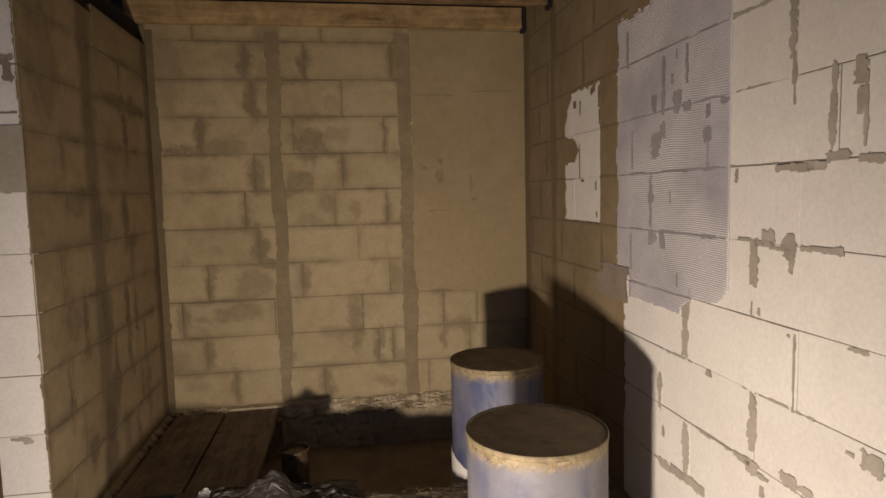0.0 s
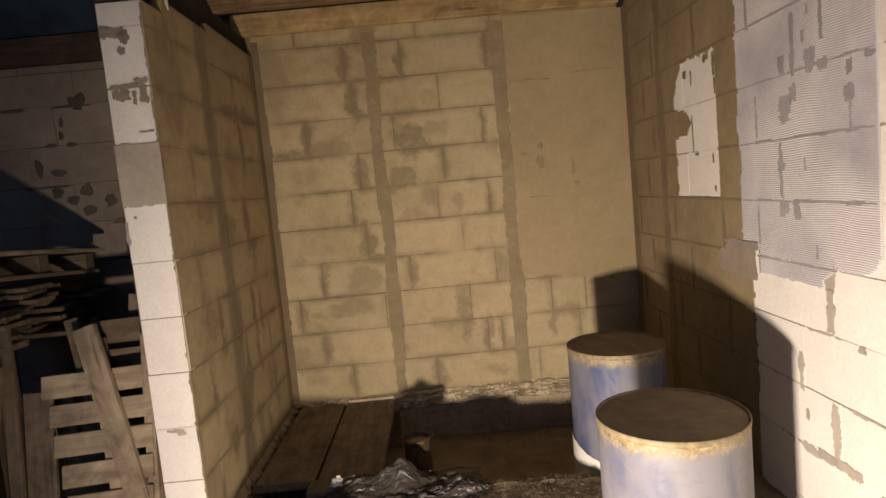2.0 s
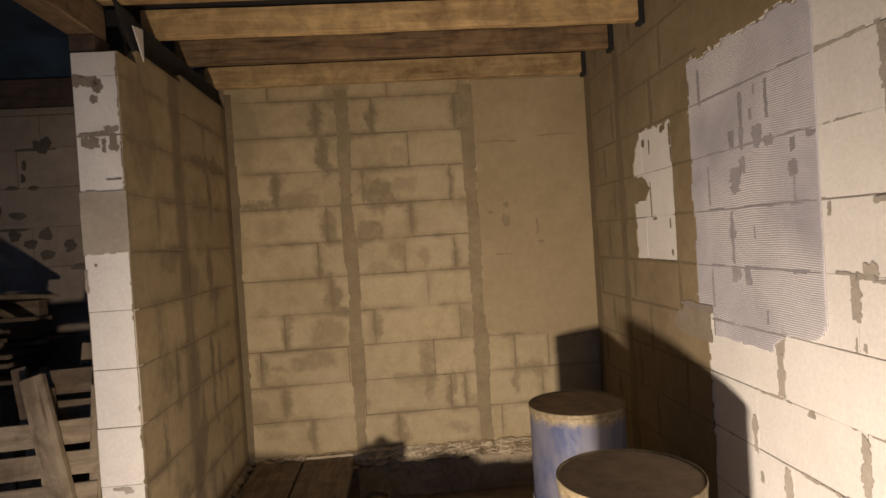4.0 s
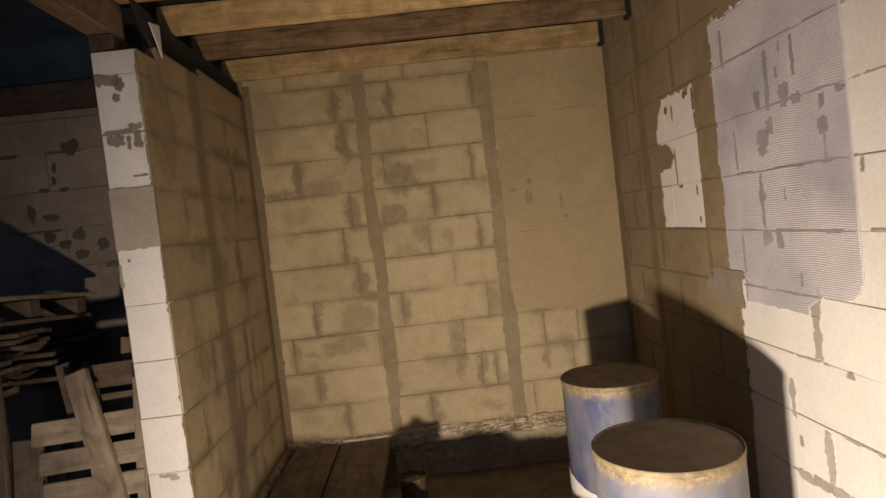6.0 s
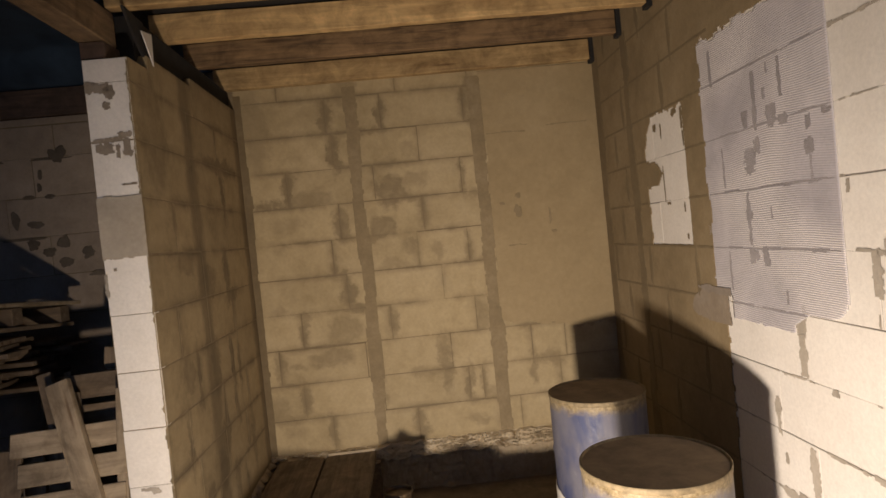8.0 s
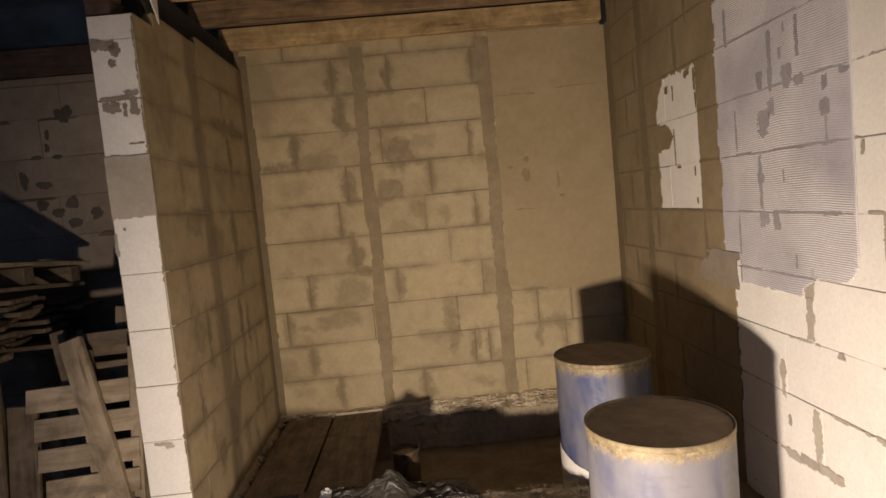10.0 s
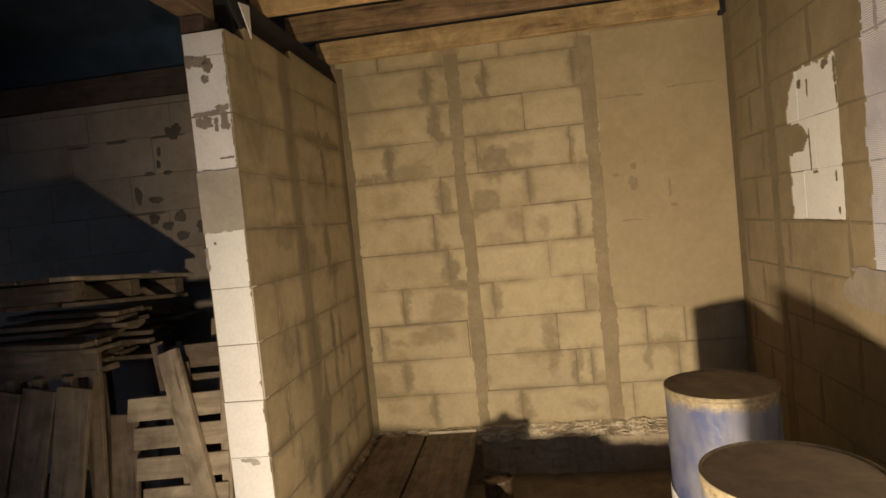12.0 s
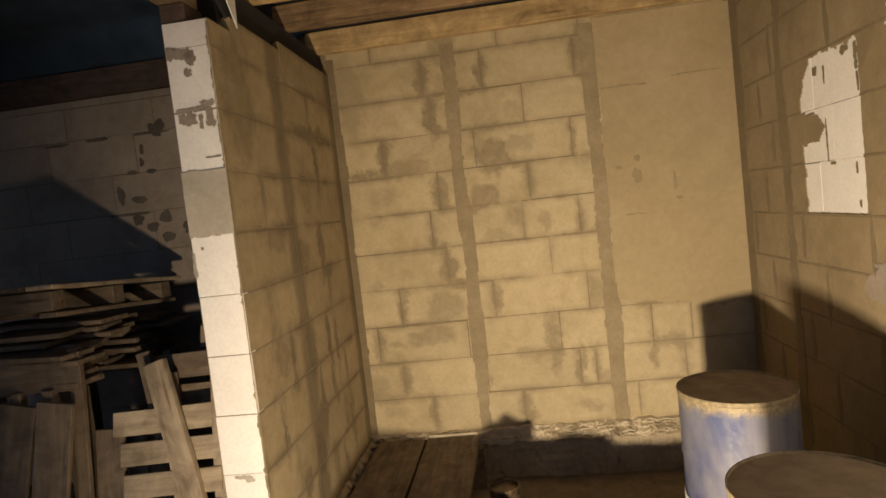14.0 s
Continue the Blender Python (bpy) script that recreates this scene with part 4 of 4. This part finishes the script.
for y, mat, lab in ((5.015, M_BEAM, "yellow sawn pine beam with knots against the back wall"), (4.45, M_BEAM_DARK, "stained pine ceiling beam with white scrapes"), (3.965, M_BEAM, "yellow sawn pine ceiling beam"), (3.47, M_BEAM, "sawn pine ceiling beam"), (2.95, M_BEAM, "sawn pine ceiling beam"), (2.45, M_BEAM_DARK, "dull pine ceiling beam")):
    beam("ceiling_beam", (-0.10 if y > 3.3 else -0.06, y, 2.745), (RIGHT - 0.04, y + 0.06, 2.89), mat, lab)
    shard("felt_wrap", [(y - 0.006, 2.725), (y + 0.066, 2.725), (y + 0.066, 2.895), (y - 0.006, 2.895)], RIGHT - 0.038, RIGHT - 0.010, M_FELT, "black felt wrapped round the beam end", "roofing felt")
beam("purlin", (-0.205, 0.6, 2.585), (-0.088, 3.53, 2.738), M_BEAM_Y, "old pine purlin resting on the partition end")
beam("packing_block", (-0.197, 3.41, 2.505), (-0.09, 3.56, 2.583), M_PLATE, "small reddish wooden packing block", "wood block")
beam("wall_plate", (-3.88, LEFTBACK - 0.03, 2.603), (-0.26, LEFTBACK + 0.15, 2.775), M_PLATE, "reddish pine wall plate on the block wall")

me_b = bmesh.new()
add_box(me_b, (-0.21, 3.30, 2.9), (RIGHT + 0.2, 5.3, 2.93))
tagged(mesh_object("ceiling", me_b, M_FELT), "dark boarding above the beams", "ceiling", kind="structure")

verts, faces = [], []
NX, NY = 60, 60
for j in range(NY + 1):
    for i in range(NX + 1):
        x, y = -4.1 + 6.95 * i / NX, -1.9 + 6.9 * j / NY
        z = 2.86 + 0.11 * (5.0 - y) + 0.03 * math.sin(x * 5.2 + 0.4 * math.sin(y * 2)) + 0.02 * n2(x, y, 3, 2)
        if x > -0.25 and y > 3.25:
            z = max(z, 3.0)
        elif y > 4.6:
            z = 2.785
        verts.append((x, y, z))
for j in range(NY):
    for i in range(NX):
        a = j * (NX + 1) + i
        faces.append((a, a + 1, a + NX + 2, a + NX + 1))
me = bpy.data.meshes.new("roof_film")
me.from_pydata(verts, [], faces)
me.materials.append(M_TARP)
for p in me.polygons:
    p.use_smooth = True
tagged(new("roof_film", me), "dark blue roofing film under the rafters", "roof", kind="structure")


shard("felt_strip", [(3.57, 2.512), (3.62, 2.578), (3.9, 2.60), (4.2, 2.578), (4.22, 2.622), (5.08, 2.622), (5.08, 2.742), (3.57, 2.742)], -0.16, -0.03, M_FELT, "torn black roofing felt packed over the partition", "roofing felt")
shard("felt_flap", [(3.44, 2.74), (3.64, 2.73), (3.675, 2.52), (3.55, 2.62)], -0.018, -0.005, M_FELT, "torn black felt flap hanging over the wall", "roofing felt")
shard("film_scrap", [(3.575, 2.67), (3.69, 2.69), (3.68, 2.535)], 0.006, 0.011, M_WHITE_FILM, "pointed white scrap of film", "film scrap")

# ---- drums ----
def thing(name, loc, label, category, group=""):
    ob = new(name)
    ob.location = loc
    ob.empty_display_size = 0.1
    return tagged(ob, label, category, group)


def drum(x, y, z0, z1, r, label, turn=0.0, patch=False):
    h = z1 - z0
    ob = thing("steel_drum", (x, y, z0), label, "drum", "steel drums")
    ob.rotation_euler = (0, 0, turn)
    bm, loops = tube_bm(r, 0.0, h - 0.022, 72, ((h * 0.33 - 0.02, r), (h * 0.33, r + 0.006), (h * 0.33 + 0.02, r), (h * 0.66 - 0.02, r), (h * 0.66, r + 0.005), (h * 0.66 + 0.02, r)) if h > 0.7 else ((h * 0.3, r),))
    bm.faces.new(loops[0][::-1])
    part("shell", bm, drum_paint(h, 0.05 if patch else -0.05), ob, "worn blue and pale lilac paint", True)
    bm, loops = tube_bm(r, h - 0.024, h - 0.012, 72, ((h - 0.021, r + 0.003), (h - 0.010, r + 0.004), (h - 0.001, r + 0.003), (h, r + 0.001), (h - 0.001, r - 0.002)))
    for lp in (loops[-1],):
        for v in lp:
            v.co.x *= (r - 0.006) / r
            v.co.y *= (r - 0.006) / r
    part("rim", bm, M_RUST, ob, "rusty rolled rim", True)
    bm = bmesh.new()
    rings = []
    for k, rr in enumerate((r - 0.006, r * 0.8, r * 0.55, r * 0.3)):
        rings.append([bm.verts.new((rr * math.cos(2 * math.pi * i / 72), rr * math.sin(2 * math.pi * i / 72), h - 0.008 + 0.004 * n2(rr * math.cos(2 * math.pi * i / 72), rr * math.sin(2 * math.pi * i / 72), 9, x) * (k > 0))) for i in range(72)])
    for a, b in zip(rings, rings[1:]):
        for i in range(72):
            bm.faces.new((a[i], a[(i + 1) % 72], b[(i + 1) % 72], b[i]))
    bm.faces.new(rings[-1])
    part("lid", bm, M_LID, ob, "dusty brown lid", True)
    if patch:
        verts, faces = [], []
        n = 26
        for i in range(n + 1):
            a = math.radians(165 + 110 * i / n)
            top = 0.42 - 0.16 * i / n + 0.008 * n2(i * 0.3, 0, 2, 2)
            for z in (0.0, top):
                verts.append(((r + 0.007) * math.cos(a), (r + 0.007) * math.sin(a), z))
        for i in range(n):
            faces.append((2 * i, 2 * i + 2, 2 * i + 3, 2 * i + 1))
        me = bpy.data.meshes.new("white_band")
        me.from_pydata(verts, [], faces)
        me.materials.append(M_WHITE_PAINT)
        o = new("white_band", me)
        o.parent = ob
        o["label"] = "chipped white paint band"
    return ob


M_RUST = plain("rusty_rim", (0.24, 0.185, 0.105), 0.7, 0.1, 25, 0.5)
M_WHITE_PAINT = plain("chipped_white_paint", (0.66, 0.62, 0.56), 0.5, 0.0, 14, 0.12)
drum(1.956, 2.894, NEAR + 0.004, 0.69, 0.268, "blue steel drum with flaking paint and dusty lid", 0.6)
drum(2.05, 3.9, PIT, 0.69, 0.252, "blue steel drum with a white painted foot in the sunken bay", 0.0, True)

# ---- boards in the bay ----
def board(name, lo, hi, mat, label, group="", m=None, rough=0.004, category="plank"):
    c = [(a + b) / 2 for a, b in zip(lo, hi)]
    ob = mesh_object(name, box_bm([a - k for a, k in zip(lo, c)], [b - k for b, k in zip(hi, c)], 0.003, None, rough), mat)
    ob.matrix_basis = (m or Matrix.Identity(4)) @ Matrix.Translation(c)
    return tagged(ob, label, category, group)


board("bearer", (0.09, 4.9, PIT), (0.78, 4.96, 0.075), M_PLANK, "short dark timber bearer under the planks", category="timber")
board("bearer", (0.09, 4.05, PIT), (0.80, 4.12, 0.055), M_PLANK, "short dark timber bearer under the planks", category="timber")
board("plank", (0.065, 3.85, 0.07), (0.385, 5.03, 0.115), M_PLANK, "wide dusty brown plank lying in the bay", "planks in the bay")
board("plank", (0.402, 3.82, 0.072), (0.745, 5.032, 0.118), M_PLANK, "wide dusty brown plank with a pale split end", "planks in the bay")
board("batten", (0.41, 5.035, 0.05), (0.74, 5.041, 0.135), M_LEDGE, "pale thin lath standing at the plank ends")


def crumpled(name, cx, cy, sx, sy, z, peaks, mat, label, k=0.0, n=46):
    verts, faces = [], []
    for j in range(n + 1):
        for i in range(n + 1):
            u, v = i / n * 2 - 1, j / n * 2 - 1
            r = math.hypot(u, v)
            f = max(0.0, 1 - r)
            x = cx + sx * u * (1 + 0.15 * n2(u, v, 2, k)) + 0.02 * n2(u, v, 6, k + 1)
            y = cy + sy * v * (1 + 0.2 * n2(u, v, 2, k + 3)) + 0.02 * n2(u, v, 6, k + 2)
            h = 0.015 + 0.028 * abs(n2(u, v, 3.3, k + 4)) + 0.022 * abs(n2(u, v, 8, k + 5)) + 0.012 * abs(n2(u * 2, v, 13, k + 6))
            for px, py, ph, pr in peaks:
                h += ph * math.exp(-((x - px) ** 2 + (y - py) ** 2) / pr**2)
            verts.append((x, y, z + h * (0.25 + 0.75 * min(1, f * 4))))
    for j in range(n):
        for i in range(n):
            a = j * (n + 1) + i
            faces.append((a, a + 1, a + n + 2, a + n + 1))
    me = bpy.data.meshes.new(name)
    me.from_pydata(verts, [], faces)
    me.materials.append(mat)
    return tagged(new(name, me), label, "plastic film")


crumpled("crumpled_film", 0.83, 3.64, 0.44, 0.20, NEAR, ((0.88, 3.70, 0.095, 0.075), (0.79, 3.69, 0.06, 0.08), (0.64, 3.68, 0.05, 0.10), (1.15, 3.66, 0.03, 0.1)), M_FILM, "crumpled black plastic film on the ground edge", 3.0, 64)
crumpled("film_strip", 1.14, 3.58, 0.17, 0.05, NEAR + 0.01, ((1.2, 3.58, 0.02, 0.06),), M_FILM, "narrow twisted strip of grey film", 8.0, 30)
crumpled("paper_scrap", 0.53, 3.72, 0.03, 0.04, 0.145, (), M_WHITE_FILM, "small white paper scrap", 5.0, 10)
board("scrap_board", (0.38, 3.66, 0.09), (0.66, 3.80, 0.14), M_PLANK, "broken dark board end at the ground edge")

can = thing("tin_can", (0.935, 4.07, PIT), "tall rusty tin standing in the bay", "tin")
bm, loops = tube_bm(0.075, 0.0, 0.41, 32, ((0.005, 0.076), (0.13, 0.076), (0.138, 0.079), (0.146, 0.076), (0.27, 0.076), (0.278, 0.079), (0.286, 0.076), (0.39, 0.076), (0.398, 0.080), (0.406, 0.080)))
bm.faces.new(loops[0][::-1])
part("body", bm, M_TIN, can, smooth=True)
bm = bmesh.new()
bmesh.ops.create_circle(bm, cap_ends=True, segments=32, radius=0.073)
bmesh.ops.translate(bm, verts=bm.verts, vec=(0, 0, 0.392))
part("lid", bm, M_TIN, can)

# ---- pallets and boards in the side bay ----
def slat(parent, a, b, width, thick, mat, up=(0, 0, 1), rough=0.004):
    """A board from a to b; width across, thick along the facing direction."""
    a, b = Vector(a), Vector(b)
    x = (b - a).normalized()
    y = Vector(up).cross(x).normalized()
    z = x.cross(y)
    m = Matrix((( x.x, y.x, z.x, 0), (x.y, y.y, z.y, 0), (x.z, y.z, z.z, 0), (0, 0, 0, 1)))
    L = (b - a).length
    bm = box_bm((-L / 2, -thick / 2, -width / 2), (L / 2, thick / 2, width / 2), 0.003, None, rough)
    return bm, Matrix.Translation((a + b) / 2) @ m


def loose(name, a, b, width, thick, mat, label, up=(0, 0, 1), group="loose boards"):
    bm, m = slat(None, a, b, width, thick, mat, up)
    ob = mesh_object(name, bm, mat)
    ob.matrix_basis = m
    return tagged(ob, label, "board", group)


def add_slat(parent, name, a, b, width, thick, mat, up=(0, 0, 1)):
    bm, m = slat(None, a, b, width, thick, mat, up)
    ob = mesh_object(name, bm, mat, parent)
    ob.matrix_basis = m
    return ob


# pallet leaning by the partition end: slats and stringers
pal = thing("pallet", (0, 0, 0), "broken wooden pallet leaning beside the partition", "pallet", "pallets")
for i in range(5):
    f = i / 4
    y, z = 3.62 - 0.16 * f, 0.815 - 0.535 * f
    x0 = -0.81 + 0.14 * f + 0.01 * (i % 2)
    add_slat(pal, "slat", (x0, y, z), (-0.27, y + 0.0, z + 0.02), 0.105 if i else 0.11, 0.022, M_PALE, (0, 0.29, 0.95))
add_slat(pal, "stringer", (-0.56, 3.70, 1.02), (-0.42, 3.47, 0.09), 0.09, 0.05, M_PALE, (0, -0.95, 0.2))
add_slat(pal, "stringer", (-0.30, 3.70, 1.02), (-0.27, 3.47, 0.09), 0.09, 0.05, M_PALE, (0, -0.95, 0.2))
# second pallet behind it
pal = thing("pallet", (0, 0, 0), "weathered wooden pallet standing against the wall", "pallet", "pallets")
for i in range(6):
    z, y = 1.035 - 0.145 * i, 3.80 - 0.035 * i
    add_slat(pal, "slat", (-0.72, y, z - 0.01), (-0.215, y, z), 0.12, 0.022, M_PALLET_X, (0, 0.24, 0.97))
add_slat(pal, "stringer", (-0.66, 3.92, 1.09), (-0.62, 3.70, 0.09), 0.09, 0.04, M_PALLET_X, (0, -0.95, 0.2))
add_slat(pal, "stringer", (-0.25, 3.92, 1.09), (-0.24, 3.70, 0.09), 0.09, 0.04, M_PALLET_X, (0, -0.95, 0.2))
# the long board leaning in front
loose("leaning_board", (-0.575, 3.64, 1.09), (-0.285, 3.42, 0.12), 0.112, 0.035, M_PALE, "long pale board leaning across the pallets", (0.25, 0.15, 0.95))
loose("leaning_board", (-0.69, 3.74, 1.12), (-0.60, 3.66, 0.72), 0.07, 0.03, M_PALLET_X, "short dark board leaning behind the pallet", (0.95, 0.0, 0.2))
loose("board_offcut", (-0.455, 3.90, 1.09), (-0.44, 3.90, 1.20), 0.06, 0.03, M_PALLET_X, "short upright board offcut", (1, 0, 0))

# standing pallet with three wide boards
pal = thing("pallet", (0, 0, 0), "tall wooden pallet with wide boards standing on end", "pallet", "pallets")
for (xt, xb) in ((-1.32, -1.52), (-1.135, -1.30), (-0.955, -1.075)):
    add_slat(pal, "board", (xt, 3.47, 0.985), (xb, 3.36, 0.085), 0.172, 0.024, M_PALLET_X, (1, 0, 0))
add_slat(pal, "header", (-1.46, 3.56, 1.085), (-0.88, 3.56, 1.10), 0.17, 0.03, M_PALLET_X, (0, 0.1, 1))
for x in (-1.335, -1.19, -1.03):
    add_slat(pal, "spacer", (x, 3.53, 1.03), (x, 3.53, 0.95), 0.05, 0.05, M_PALLET_X, (1, 0, 0))
loose("upright_board", (-0.93, 3.60, 1.20), (-0.90, 3.45, 0.085), 0.06, 0.03, M_PALLET_X, "narrow weathered board standing beside the pallet", (1, 0, 0))
loose("upright_board", (-0.83, 3.62, 0.80), (-0.84, 3.52, 0.085), 0.14, 0.024, M_PALLET_X, "grey weathered board standing on end", (1, 0, 0))
loose("upright_board", (-0.76, 3.70, 0.86), (-0.72, 3.62, 0.085), 0.10, 0.024, M_PALLET_X, "dull weathered board standing on end", (1, 0, 0))

# stack of boards and the pallet on top of it
random.seed(4)
TURN = pose(-0.92, 3.49, 0, 0, 0, -4)   # the near corner of the stack, a little askew


def askew(p):
    return TURN @ Vector(p)


for px, py in ((-0.62, 0.2), (-0.14, 0.2), (-0.62, 0.8), (-0.14, 0.8)):
    q = askew((px, py, 0))
    loose("trestle_post", (q.x, q.y, 0.085), (q.x, q.y, 0.985), 0.09, 0.09, M_PALLET_X, "stout timber prop under the board stack", (1, 0, 0))
for row, n in ((0.16, 8), (0.38, 9), (0.60, 8), (0.82, 7)):
    for i in range(n):
        z = 1.0 + 0.036 * i + random.uniform(-0.003, 0.003)
        x0, x1 = -0.74 + random.uniform(-0.15, 0.12), -0.05 + random.uniform(-0.16, 0.10)
        y = row + random.uniform(-0.05, 0.04)
        loose("stacked_board", askew((x0, y, z)), askew((x1, y + random.uniform(-0.05, 0.05), z + random.uniform(-0.004, 0.004))), 0.024, random.uniform(0.14, 0.2), M_PALLET_X, "rough board in a loose flat stack", (0, 0, 1), "stacked boards")
pal = thing("pallet", (0, 0, 0), "old wooden pallet lying on the board stack", "pallet", "pallets")
for x in (-0.06, -0.22, -0.38, -0.54, -0.70, -0.84):
    add_slat(pal, "deck_board", askew((x, 0.0, 1.497)), askew((x, 0.95, 1.418)), 0.022, 0.13, M_PALE if x == -0.06 else M_PALLET_X)
for y in (0.04, 0.42, 0.80):
    zc = 1.493 - 0.083 * y
    add_slat(pal, "spacer", askew((-0.88, y, zc - 0.057)), askew((0.0, y, zc - 0.057)), 0.088, 0.08, M_PALLET_X)
for x in (-0.05, -0.45, -0.82):
    add_slat(pal, "bottom_board", askew((x, 0.02, 1.372)), askew((x, 0.88, 1.302)), 0.022, 0.09, M_PALLET_X)
loose("leaning_post", (-0.90, 2.98, 2.62), (-1.60, 2.95, 0.09), 0.15, 0.05, M_POST, "grey timber post leaning up to the roof", (1, 0, 0.25), "")

# ---- the work lamp on the ground ----
lamp = thing("work_lamp", (LAMP.x, LAMP.y, NEAR), "black flood work lamp on a low steel stand", "lamp")
d = (AIM - LAMP).normalized()
hm = Matrix.Translation((0, 0, LAMP.z - NEAR)) @ look((0, 0, 0), d)
part("housing", box_bm((-0.10, -0.075, 0.012), (0.10, 0.075, 0.06), 0.008, hm), M_BLACK, lamp)
part("bezel", box_bm((-0.095, -0.07, 0.004), (0.095, 0.07, 0.012), 0.002, hm), M_GLASS_LAMP, lamp, "clear lamp window")
for sx in (-1, 1):
    part("leg", box_bm((sx * 0.115 - 0.008, -0.10, 0.0), (sx * 0.115 + 0.008, 0.02, 0.012), 0.002), M_BLACK, lamp)
    part("bracket", box_bm((sx * 0.115 - 0.006, -0.05, 0.01), (sx * 0.115 + 0.006, -0.03, 0.29), 0.002), M_BLACK, lamp)
